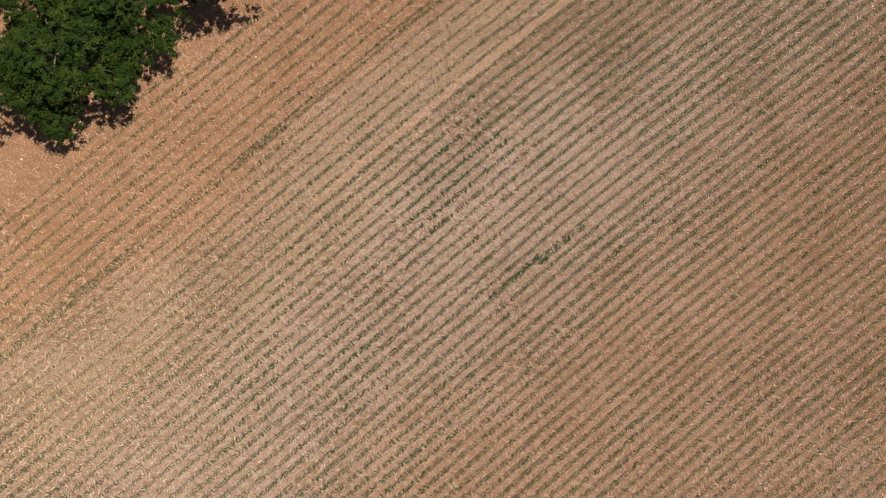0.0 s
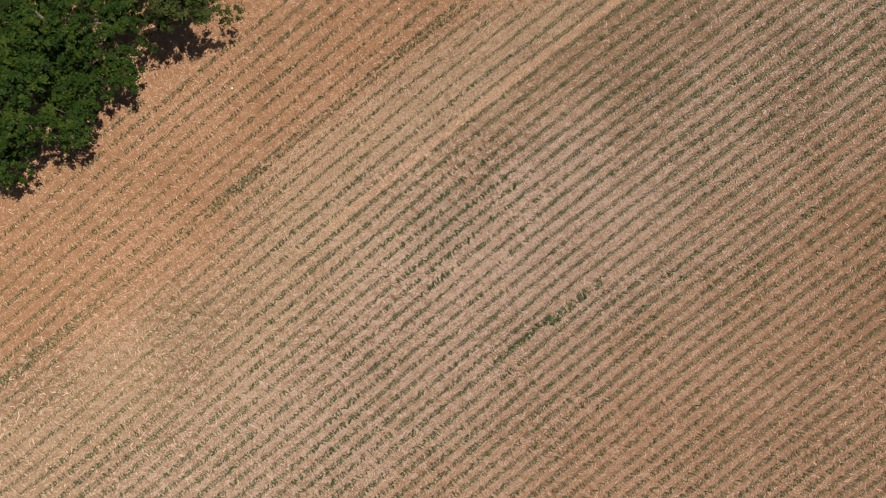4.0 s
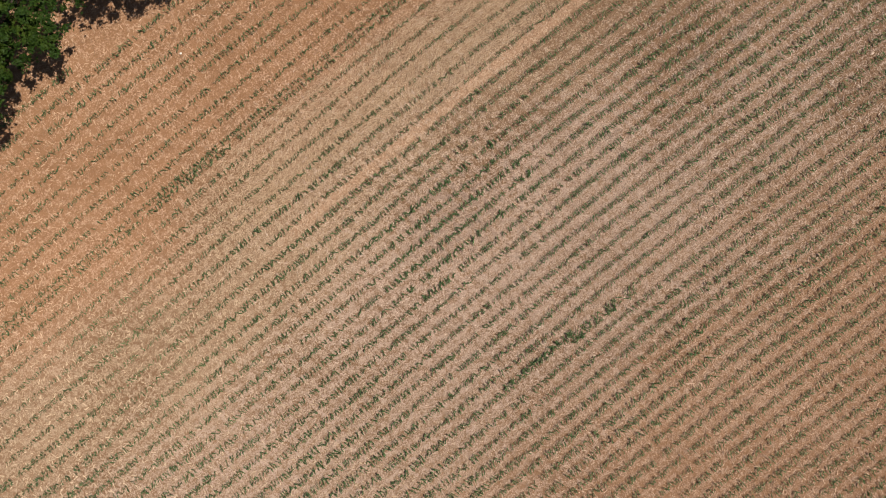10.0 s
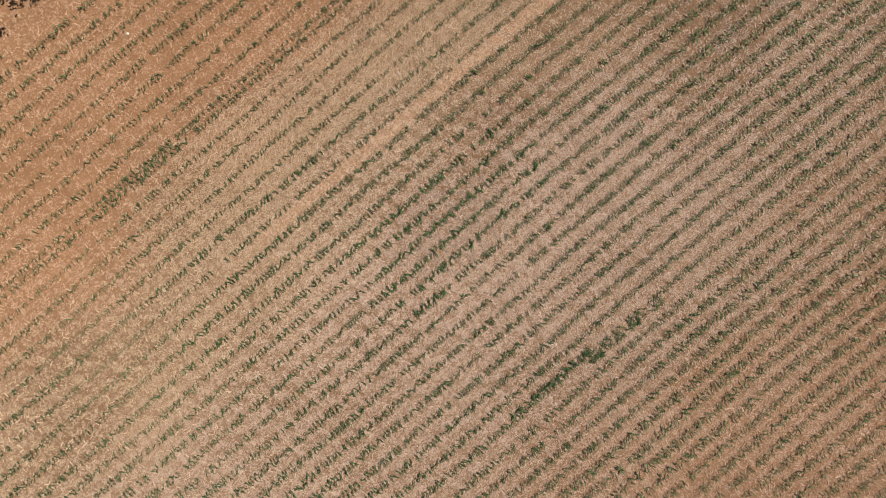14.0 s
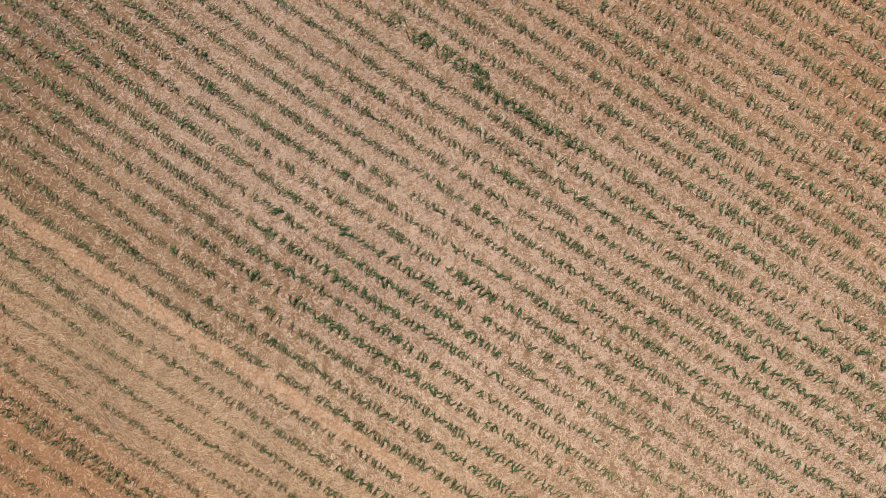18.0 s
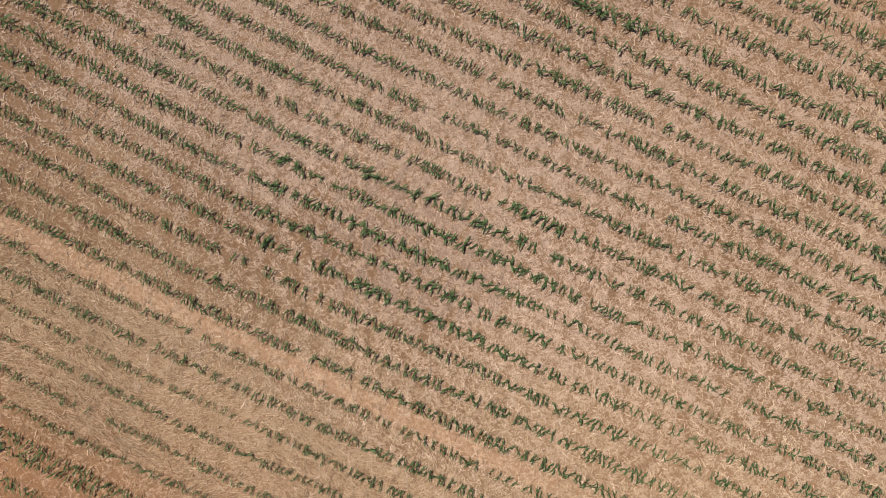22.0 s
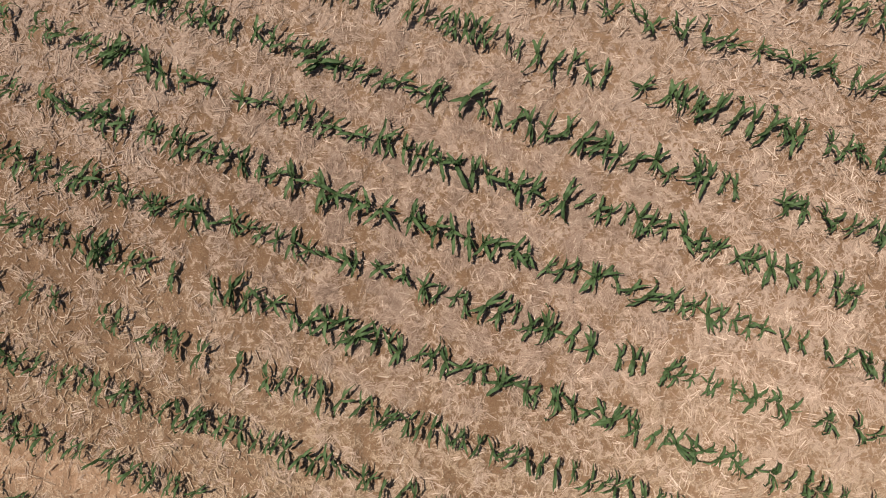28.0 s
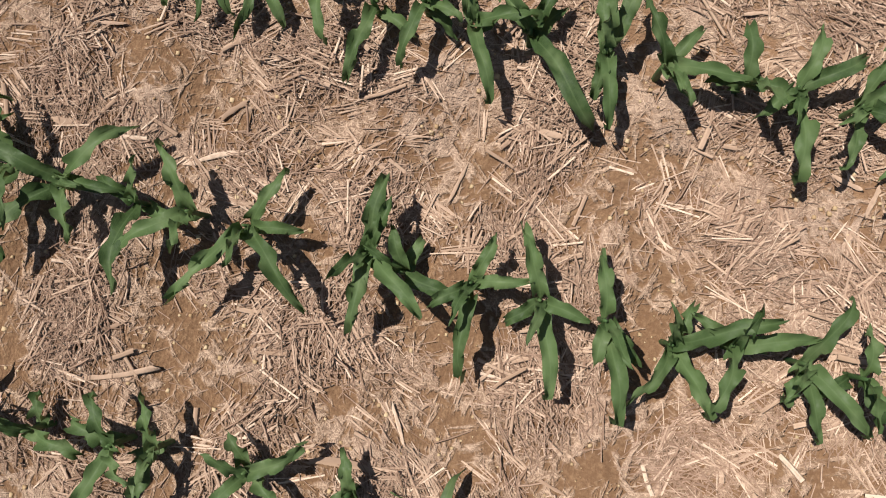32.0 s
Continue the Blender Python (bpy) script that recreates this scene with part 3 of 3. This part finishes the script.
def build_corn():
    rg = np.random.default_rng(11)
    protos = []
    for i in range(14):
        root = new("maize_plant")
        tagged(root, "young green maize plant with arching leaves rooted in straw-covered soil", "maize plant", "maize plants in the rows")
        count = int(rg.integers(5, 8))
        part("stalk", stalk_mesh(0.19), root)
        for v, q in plant_leaves(rg, 10, 4, count, 1.0):
            part("leaf", leaf_mesh(v, q, 10), root)
        protos.append(root)
    used = [False] * len(protos)
    far = [[], [], [], []]
    for k in range(-46, 27):
        for col, a in zip(far, row_plants(k, -42, 38, rg)):
            col.append(a)
    X, Y, S, A = [np.concatenate(c) for c in far]
    # the thick strip where the planter's passes overlap
    n = 34
    sx = np.concatenate([rg.uniform(-3.0, 1.6, n), rg.uniform(1.0, 5.2, n)])
    sy = np.concatenate([np.full(n, -7.66), np.full(n, -8.12)]) + rg.normal(0, 0.03, 2 * n)
    X, Y = np.concatenate([X, sx]), np.concatenate([Y, sy + bend(sx)])
    S, A = np.concatenate([S, rg.uniform(0.9, 1.1, 2 * n)]), np.concatenate([A, rg.uniform(0, 6.28, 2 * n)])
    near = (X > NEAR[0]) & (X < NEAR[1]) & (Y > NEAR[2]) & (Y < NEAR[3])
    Z = relief(X, Y)
    for i in np.flatnonzero(near):
        p = int(rg.integers(0, len(protos)))
        m = pose(X[i], Y[i], Z[i], rg.normal(0, 4), rg.normal(0, 4), math.degrees(A[i])) @ Matrix.Scale(S[i] * 0.91, 4)
        if used[p]:
            copy_thing(protos[p], m)
        else:
            protos[p].matrix_basis, used[p] = m, True
    for flag, root in zip(used, protos):
        if not flag:
            for o in [*root.children_recursive, root]:
                bpy.data.objects.remove(o)
    rest = ~near
    d2 = (X - 0.5) ** 2 + (Y - 0.5) ** 2
    ca, sa = math.cos(radians(-40)), math.sin(radians(-40))
    inner = (np.abs((X + 3) * ca + (Y + 2) * sa) < 33) & (np.abs((Y + 2) * ca - (X + 3) * sa) < 21)
    close = d2 < 12.0 ** 2
    for band, nseg, ncross, count, kinds, slim in ((close, 6, 2, 6, 30, 0.84), (inner & ~close, 3, 1, 5, 24, 0.86), (~inner & ~close, 2, 1, 3, 8, 0.8)):
        sel = np.flatnonzero(rest & band)
        pick = rg.integers(0, kinds, len(sel))
        V, Q, base = [], [], 0
        for kd in range(kinds):
            lv = plant_leaves(rg, nseg, ncross, count, slim, 0.65)
            pv, pq, b = [], [], 0
            for v, q in lv:
                pv.append(v)
                pq.append(q + b)
                b += len(v)
            pv, pq = np.concatenate(pv), np.concatenate(pq)
            ids = sel[pick == kd]
            ca, sa, sz = np.cos(A[ids]), np.sin(A[ids]), S[ids] * (0.74 if ncross > 1 else 0.92)
            wx = sz[:, None] * (ca[:, None] * pv[:, 0] - sa[:, None] * pv[:, 1]) + X[ids][:, None]
            wy = sz[:, None] * (sa[:, None] * pv[:, 0] + ca[:, None] * pv[:, 1]) + Y[ids][:, None]
            wz = 1.45 * sz[:, None] * pv[:, 2] + Z[ids][:, None]
            V.append(np.stack([wx, wy, wz], -1).reshape(-1, 3))
            Q.append((pq[None] + (base + np.arange(len(ids)) * len(pv))[:, None, None]).reshape(-1, 4))
            base += len(ids) * len(pv)
        ob = new("maize_rows", big_mesh("maize_rows", np.concatenate(V), np.concatenate(Q), CORN))
        tagged(ob, "long parallel rows of young green maize in dry stubble", "maize crop", kind="stuff")


# ---- straw litter ----
def straw_pieces(x, y, z, length, width, angle, tilt, bow, thick=1.0, bends=2):
    """Flattened three-sided stems, bent once in the middle, as arrays."""
    n = len(x)
    ts = np.linspace(-0.5, 0.5, bends + 1)
    ring = np.array([[0.5, 0.0], [-0.5, 0.0], [0.0, 0.55]])
    V = np.zeros((n, bends + 1, 3, 3))
    ca, sa = np.cos(angle), np.sin(angle)
    for i, t in enumerate(ts):
        off = bow * length * (1 - 4 * t * t)
        cx, cy = x + ca * t * length - sa * off, y + sa * t * length + ca * off
        cz = z + np.abs(tilt) * length * 0.5 + tilt * t * length
        for j, (u, h) in enumerate(ring):
            V[:, i, j, 0] = cx - sa * u * width
            V[:, i, j, 1] = cy + ca * u * width
            V[:, i, j, 2] = cz + h * width * thick
    q = np.array([[a * 3 + b, a * 3 + (b + 1) % 3, a * 3 + 3 + (b + 1) % 3, a * 3 + 3 + b] for a in range(bends) for b in range(3) if bends > 1 or b])
    Q = (q[None] + (np.arange(n) * 3 * (bends + 1))[:, None, None]).reshape(-1, 4)
    return V.reshape(-1, 3), Q


def scatter(rg, n, box, bias, soft=0.28):
    x, y = rg.uniform(box[0], box[1], n), rg.uniform(box[2], box[3], n)
    lack = 0.9 * np.exp(-((y - TRACK_Y - bend(x)) / 0.35) ** 2)
    lack = lack + 0.40 * smooth(0.8, 2.8, x) * smooth(0.2, 1.0, y) * smooth(4.6, 3.6, y)
    d = np.hypot((x - (box[0] + box[1]) / 2) / (box[1] - box[0]), (y - (box[2] + box[3]) / 2) / (box[3] - box[2])) * 2
    lack = lack + 2.5 * (rg.random(n) > smooth(1.15, 0.45, d))
    keep = clump(x, y) * 1.1 + rg.normal(0, soft, n) - lack > bias
    return x[keep], y[keep]


def stalk_piece_mesh(rg, L, W, i):
    vs, fs, ns = [], [], 6
    c1, c2 = rg.normal(0, 0.05), rg.normal(0, 0.03)
    torn = rg.uniform(-1.3, 1.3, (2, 7))
    for a in range(ns):
        t = a / (ns - 1) - 0.5
        wob = (1 + 0.22 * math.sin(a * 2.3 + i)) * (0.7 if a in (0, ns - 1) else 1.0)
        for b in range(7):
            g = 2 * math.pi * b / 7
            tear = W * torn[0 if a == 0 else 1][b] if a in (0, ns - 1) else 0.0
            rib = 1.0 if b % 2 else 0.72
            vs.append((t * L + tear, L * (c1 * (1 - 4 * t * t) + c2 * t) + W * 0.5 * wob * rib * math.cos(g), W * 0.17 + W * 0.17 * wob * rib * math.sin(g)))
    for a in range(ns - 1):
        for b in range(7):
            fs.append((a * 7 + b, a * 7 + 7 + b, a * 7 + 7 + (b + 1) % 7, a * 7 + (b + 1) % 7))
    fs += [tuple(range(7)), tuple(range((ns - 1) * 7, ns * 7))[::-1]]
    return mesh_of("stalk_piece", vs, fs, HUSK)


def stalk_piece(x, y, length, width, bearing):
    """One bleached piece of last year's stalk, lying by itself."""
    rg = np.random.default_rng(int(abs(x) * 900 + abs(y) * 1700))
    ob = new("stalk_piece", stalk_piece_mesh(rg, length, width, int(length * 100)))
    ob.matrix_basis = pose(x, y, float(relief(x, y)) + 0.006, 0, 0, bearing)
    tagged(ob, "bleached broken maize stalk lying on straw", "stalk piece", "stalk pieces on the soil")


def build_pieces():
    stalk_piece(1.81, 0.01, 0.13, 0.014, -171)
    stalk_piece(1.33, 0.34, 0.21, 0.020, -155)
    stalk_piece(1.33, 0.18, 0.10, 0.022, -135)
    stalk_piece(1.81, 0.34, 0.11, 0.030, -175)
    stalk_piece(0.95, -0.01, 0.04, 0.020, 135)
    stalk_piece(0.41, 0.01, 0.16, 0.026, 166)
    stalk_piece(0.23, -0.05, 0.40, 0.018, 177)
    stalk_piece(-0.17, -0.48, 0.13, 0.014, -171)
    stalk_piece(-0.51, -0.04, 0.10, 0.018, 169)
    stalk_piece(-0.59, -0.01, 0.10, 0.018, -101)
    stalk_piece(0.61, 0.24, 0.11, 0.014, -100)
    stalk_piece(1.57, 1.06, 0.41, 0.020, -165)
    stalk_piece(1.60, 1.04, 0.08, 0.026, 113)
    stalk_piece(0.60, 1.00, 0.15, 0.014, 118)
    stalk_piece(1.55, 0.93, 0.11, 0.014, -153)
    stalk_piece(0.74, 1.14, 0.21, 0.030, -175)
    stalk_piece(0.07, 0.80, 0.13, 0.016, -151)
    stalk_piece(0.11, 1.05, 0.07, 0.012, 164)


def build_litter():
    rg = np.random.default_rng(23)
    sets = ((320000, (-2.7, 3.7, -1.9, 2.9), 0.012, 0.09, 0.0014, 0.0038, 0.12, 0.42), (5000, (-2.3, 3.6, -1.8, 2.8), 0.05, 0.119, 0.004, 0.0085, 0.0, 0.3),
            (32000, (-8.5, 9.0, -6.0, 7.0), 0.07, 0.16, 0.003, 0.0065, -0.05, 0.4), (16000, (-14, 13, -11, 11), 0.12, 0.26, 0.006, 0.011, 0.05, 0.5))
    for n, box, l0, l1, w0, w1, bias, soft in sets:
        x, y = scatter(rg, n, box, bias, soft)
        if l1 > 0.2:
            outer = np.hypot(x - 0.5, y - 0.5) > rg.uniform(2.2, 4.5, len(x))
            x, y = x[outer], y[outer]
        # longer straws lie in wisps, several side by side
        each = 1 if l1 < 0.12 else 5 if l1 < 0.2 else 3
        lead = np.repeat(rg.uniform(0, 6.28, len(x)), each)
        x, y = np.repeat(x, each), np.repeat(y, each)
        m = len(x)
        if each > 1:
            x, y = x + rg.normal(0, 2.2 * w1, m), y + rg.normal(0, 2.2 * w1, m)
        flow = 1.3 * np.sin(1.7 * x + 0.9 * y) + 1.4 * np.sin(2.1 * y - 2.3 * x + 1)
        ang = flow + rg.normal(0, 0.75, m) if each == 1 else lead + rg.normal(0, 0.12, m)
        length = l0 + (l1 - l0) * rg.random(m) ** 2.2
        heap = 0.02 * np.clip(clump(x, y) + 0.2, 0, 1.2) * rg.random(m)
        V, Q = straw_pieces(x, y, relief(x, y) + 0.001 + heap, length, rg.uniform(w0, w1, m), ang, rg.normal(0, 0.13 if each == 1 else 0.05, m), rg.normal(0, 0.045, m), 1.0, 2 if n == 5000 else 1)
        tagged(new("straw_litter", big_mesh("straw_litter", V, Q, STRAW if l1 < 0.12 else PALE_STRAW)), "chopped pinkish straw strewn loosely over bare soil", "straw", kind="stuff")
    # coarse tufts of straw over the whole field, broader and sparser away from the middle
    n = 190000
    r, a = rg.uniform(3.4, 40.0, n), rg.uniform(0, 2 * math.pi, n)
    x, y = 0.5 + r * np.cos(a), 0.5 + r * np.sin(a)
    edge = smooth(-0.8, 1.2, y - orange_edge(x))
    comb = smooth(6.1, 6.8, y - bend(x)) * smooth(-8, -4, x) * (1 - edge)
    track = np.exp(-((y - TRACK_Y - bend(x)) / 0.4) ** 2) * smooth(-9, -3, x)
    keep = rg.random(n) < (0.72 + (0.75 - 0.012 * r) * clump(x * 0.8, y * 0.8)) * (1 - 0.45 * edge) * (1 - 0.6 * comb) * (1 - 0.4 * track)
    keep &= y < 20.5
    x, y, r = x[keep], y[keep], r[keep]
    m = len(x)
    width = (0.006 + 0.0008 * r + 0.00002 * r * r) * rg.uniform(0.6, 1.5, m)
    V, Q = straw_pieces(x, y, relief(x, y) + 0.002 + 0.03 * rg.random(m) ** 2, (0.08 + 0.0048 * r) * rg.uniform(0.35, 1.5, m), width, rg.uniform(0, 6.28, m), rg.normal(0, 0.16, m), rg.normal(0, 0.07, m), 0.7, 1)
    tagged(new("straw_tufts", big_mesh("straw_tufts", V, Q, TUFT)), "pinkish tufts of chopped straw spread over the field", "straw", kind="stuff")
    # flat torn leaves of last year's crop
    x, y = scatter(rg, 5000, (-5.0, 6.0, -3.6, 4.6), 0.05)
    m = len(x)
    V, Q = straw_pieces(x, y, relief(x, y) + 0.006, rg.uniform(0.04, 0.15, m), rg.uniform(0.008, 0.02, m), rg.normal(0.3, 0.9, m), rg.normal(0, 0.08, m), rg.normal(0, 0.02, m), 0.3)
    tagged(new("leaf_fragments", big_mesh("leaf_fragments", V, Q, HUSK)), "pale torn dry leaf fragments among the straw", "dry leaves", kind="stuff")
    # the combed swath of flattened dry grass beyond the bare track
    n = 26000
    x, y = rg.uniform(-9, 13, n), rg.uniform(5.9, 9.8, n)
    y = y + bend(x) - 0.06 * x
    keep = rg.random(n) < (0.35 + 0.5 * smooth(-0.6, 0.5, clump(x * 0.6, y * 0.6))) * smooth(-9, -4, x) * smooth(13, 8, x)
    x, y = x[keep], y[keep]
    m = len(x)
    ang = np.radians(14) + 0.5 * np.sin(0.9 * x + 0.6 * y) + rg.normal(0, 0.28, m)
    V, Q = straw_pieces(x, y, relief(x, y) + 0.003, rg.uniform(0.16, 0.48, m), rg.uniform(0.005, 0.012, m), ang, rg.normal(0, 0.05, m), rg.normal(0, 0.09, m), 0.45)
    tagged(new("flattened_grass", big_mesh("flattened_grass", V, Q, GRASS)), "dry grass flattened in one direction between maize rows", "dry grass", kind="stuff")
    # bleached stalk pieces, each lying by itself
    meshes = []
    for i in range(9):
        meshes.append(stalk_piece_mesh(rg, rg.uniform(0.07, 0.24), rg.uniform(0.007, 0.016), i))
    for i in range(230):
        x, y = rg.normal(0.6, 2.6), rg.normal(0.5, 1.9)
        if -0.9 < x < 2.0 and -0.5 < y < 1.45:
            continue
        ob = new("stalk_piece", meshes[i % 9])
        ob.matrix_basis = pose(x, y, float(relief(x, y)) + 0.004, 0, rg.normal(0, 2.0), rg.normal(20, 50))
        tagged(ob, "bleached broken maize stalk lying on straw", "stalk piece", "stalk pieces on the soil")
    # pebbles and crumbs
    n = 9000
    x, y = rg.normal(0.6, 2.2, n), rg.normal(0.5, 1.7, n)
    keep = clump(x, y) + 0.5 * np.sin(3.1 * x + 1) * np.sin(2.7 * y) < rg.normal(-0.1, 0.2, n)
    x, y = x[keep], y[keep]
    r = 0.002 + 0.007 * rg.random(len(x)) ** 3
    cube = np.array([[-1, -1, -.6], [1, -1, -.6], [1, 1, -.6], [-1, 1, -.6], [-.6, -.6, .7], [.6, -.6, .7], [.6, .6, .7], [-.6, .6, .7]])
    qs = np.array([[0, 1, 5, 4], [1, 2, 6, 5], [2, 3, 7, 6], [3, 0, 4, 7], [4, 5, 6, 7], [3, 2, 1, 0]])
    V = cube[None] * r[:, None, None] * rg.uniform(0.6, 1.3, (len(x), 8, 3)) + np.stack([x, y, relief(x, y) + r * 0.4], -1)[:, None]
    Q = (qs[None] + (np.arange(len(x)) * 8)[:, None, None]).reshape(-1, 4)
    tagged(new("pebbles", big_mesh("pebbles", V.reshape(-1, 3), Q, STONE)), "small pale pebbles and crumbs on the bare soil", "pebbles", kind="stuff")


def build_stones():
    """A few pale stones and two spots of bleached straw that show from high up."""
    rg = np.random.default_rng(41)
    for x, y, r in ((-4.56, 15.15, 0.06), (0.36, -6.45, 0.055), (-21.1, 19.9, 0.07), (6.2, 12.4, 0.05)):
        bm = bmesh.new()
        bmesh.ops.create_icosphere(bm, subdivisions=2, radius=r)
        for v in bm.verts:
            v.co *= 1 + 0.22 * noise.noise(v.co * (3.0 / r) * 0.4 + Vector((x, y, 0)))
            v.co.z *= 0.62
        me = bpy.data.meshes.new("stone")
        bm.to_mesh(me)
        bm.free()
        me.materials.append(CHALK)
        ob = new("stone", me)
        ob.matrix_basis = pose(x, y, float(relief(x, y)) + 0.3 * r, 0, 0, rg.uniform(0, 360))
        tagged(ob, "pale whitish stone lying on the orange soil", "stone", "stones in the field")
    for x0, y0, n, spread in ((17.5, -1.65, 260, 0.45), (14.65, -1.5, 340, 0.55), (9.0, -1.4, 160, 0.4), (7.04, -1.68, 60, 0.2)):
        x, y = rg.normal(x0, spread, n), rg.normal(y0, spread * 0.45, n)
        V, Q = straw_pieces(x, y, relief(x, y) + 0.008, rg.uniform(0.12, 0.32, n), rg.uniform(0.008, 0.02, n), rg.normal(0.2, 0.8, n), rg.normal(0, 0.1, n), rg.normal(0, 0.05, n), 0.5)
        tagged(new("bleached_straw", big_mesh("bleached_straw", V, Q, HUSK)), "bleached straw lying loose in a small heap", "straw", kind="stuff")


# ---- trees at the field's edge ----
def tube(path, radii, sides=8):
    vs, fs = [], []
    for (p, r) in zip(path, radii):
        for b in range(sides):
            g = 2 * math.pi * b / sides
            vs.append((p[0] + r * math.cos(g), p[1] + r * math.sin(g), p[2]))
    for a in range(len(path) - 1):
        for b in range(sides):
            fs.append((a * sides + b, a * sides + (b + 1) % sides, a * sides + sides + (b + 1) % sides, a * sides + sides + b))
    return vs, fs


def tree(x, y, radius, height, clumps, leaves, seed, mat, label, low=0.38):
    rg = np.random.default_rng(seed)
    root = new("tree")
    root.matrix_basis = pose(x, y, -0.05)
    tagged(root, label, "tree", "trees along the field's edge")
    path = [(0.12 * radius * math.sin(t * 2 + seed) * t, 0.1 * radius * math.cos(t * 2.4) * t, t * height * 0.8) for t in np.linspace(0, 1, 7)]
    part("trunk", mesh_of("trunk", *tube(path, np.linspace(0.045 * height, 0.012 * height, 7)), BARK), root)
    centres = []
    for i in range(clumps):
        a, r = rg.uniform(0, 2 * math.pi), radius * math.sqrt(rg.uniform(0.02, 1.0)) * rg.uniform(0.75, 1.06)
        q = r / radius
        top = height * (0.95 - 0.45 * min(q, 1.1) ** 2)
        zc = rg.uniform(min(low * height * (0.5 + 0.5 * q), 0.85 * top), top) if i % 3 else top * rg.uniform(0.86, 1.0)
        centres.append((r * math.cos(a), r * math.sin(a), zc, radius * rg.uniform(0.10, 0.20)))
    for i, (cx, cy, cz, cr) in enumerate(centres[:14]):
        b = path[2 + i % 4]
        mid = (0.5 * (b[0] + cx), 0.5 * (b[1] + cy), 0.45 * b[2] + 0.55 * cz + 0.2)
        part("limb", mesh_of("limb", *tube([b, mid, (cx, cy, cz)], [0.016 * height, 0.010 * height, 0.003 * height], 6), BARK), root)
    C = np.array(centres)
    # leaves sit in flat sprays round the ends of the twigs
    sprays = max(leaves // 36, 1)
    pick = rg.integers(0, clumps, sprays)
    e = rg.normal(0, 1, (sprays, 3)) + np.array([0, 0, 0.35])
    e /= np.linalg.norm(e, axis=1)[:, None]
    rad = rg.random(sprays) ** 0.35 * C[pick, 3] * 1.15
    S = C[pick, :3] + e * rad[:, None] * np.array([1.2, 1.2, 0.8])
    own = rg.integers(0, sprays, leaves)
    out = e[own] * np.array([1, 1, 0.5]) + rg.normal(0, 0.5, (leaves, 3)) * np.array([1, 1, 0.35])
    P = S[own] + out * rg.uniform(0.05, 0.30, leaves)[:, None]
    d = e[own]
    # each leaf a folded, pointed blade of four corners and a raised middle
    nrm = d * 0.45 + rg.normal(0, 0.40, (leaves, 3)) + np.array([0, 0, 0.7])
    nrm /= np.linalg.norm(nrm, axis=1)[:, None]
    t = np.cross(nrm, rg.normal(0, 1, (leaves, 3)))
    t /= np.linalg.norm(t, axis=1)[:, None]
    u = np.cross(nrm, t)
    L, W = rg.uniform(0.06, 0.125, leaves)[:, None], rg.uniform(0.026, 0.052, leaves)[:, None]
    V = np.stack([P - t * L, P + u * W - t * L * 0.1, P + t * L - nrm * L * 0.3, P - u * W - t * L * 0.1, P - t * L, P + nrm * W * 0.35], 1)
    V = V[:, [0, 1, 5, 3, 2]]
    base = (np.arange(leaves) * 5)[:, None]
    Q = np.concatenate([base + np.array([[0, 1, 2, 3]]), base + np.array([[4, 3, 2, 1]])])
    part("crown", big_mesh("crown", V.reshape(-1, 3), Q, mat), root)
    return root


def build_trees():
    dark = "broad dark green tree with dense clumped foliage beside field"
    pale = "smaller olive green tree with open crown beside field"
    tree(-13.7, 21.5, 4.45, 8.0, 60, 56000, 3, TREE_LEAF, dark)
    tree(-9.3, 22.3, 4.1, 7.5, 48, 40000, 4, TREE_LEAF, dark)
    tree(-19.8, 25.6, 5.2, 9.0, 60, 26000, 5, TREE_LEAF, dark)
    tree(-2.9, 19.6, 2.5, 8.4, 34, 11000, 6, OLIVE_LEAF, pale, 0.75)
    tree(-13.0, 28.5, 5.5, 9.0, 40, 10000, 10, TREE_LEAF, dark)
    tree(-2.5, 24.6, 4.0, 7.0, 50, 12000, 8, TREE_LEAF, dark)
    tree(4.9, 19.6, 2.4, 4.2, 30, 4000, 9, OLIVE_LEAF, pale)


build_trees()
build_litter()
build_pieces()
build_stones()
build_own()
build_corn()
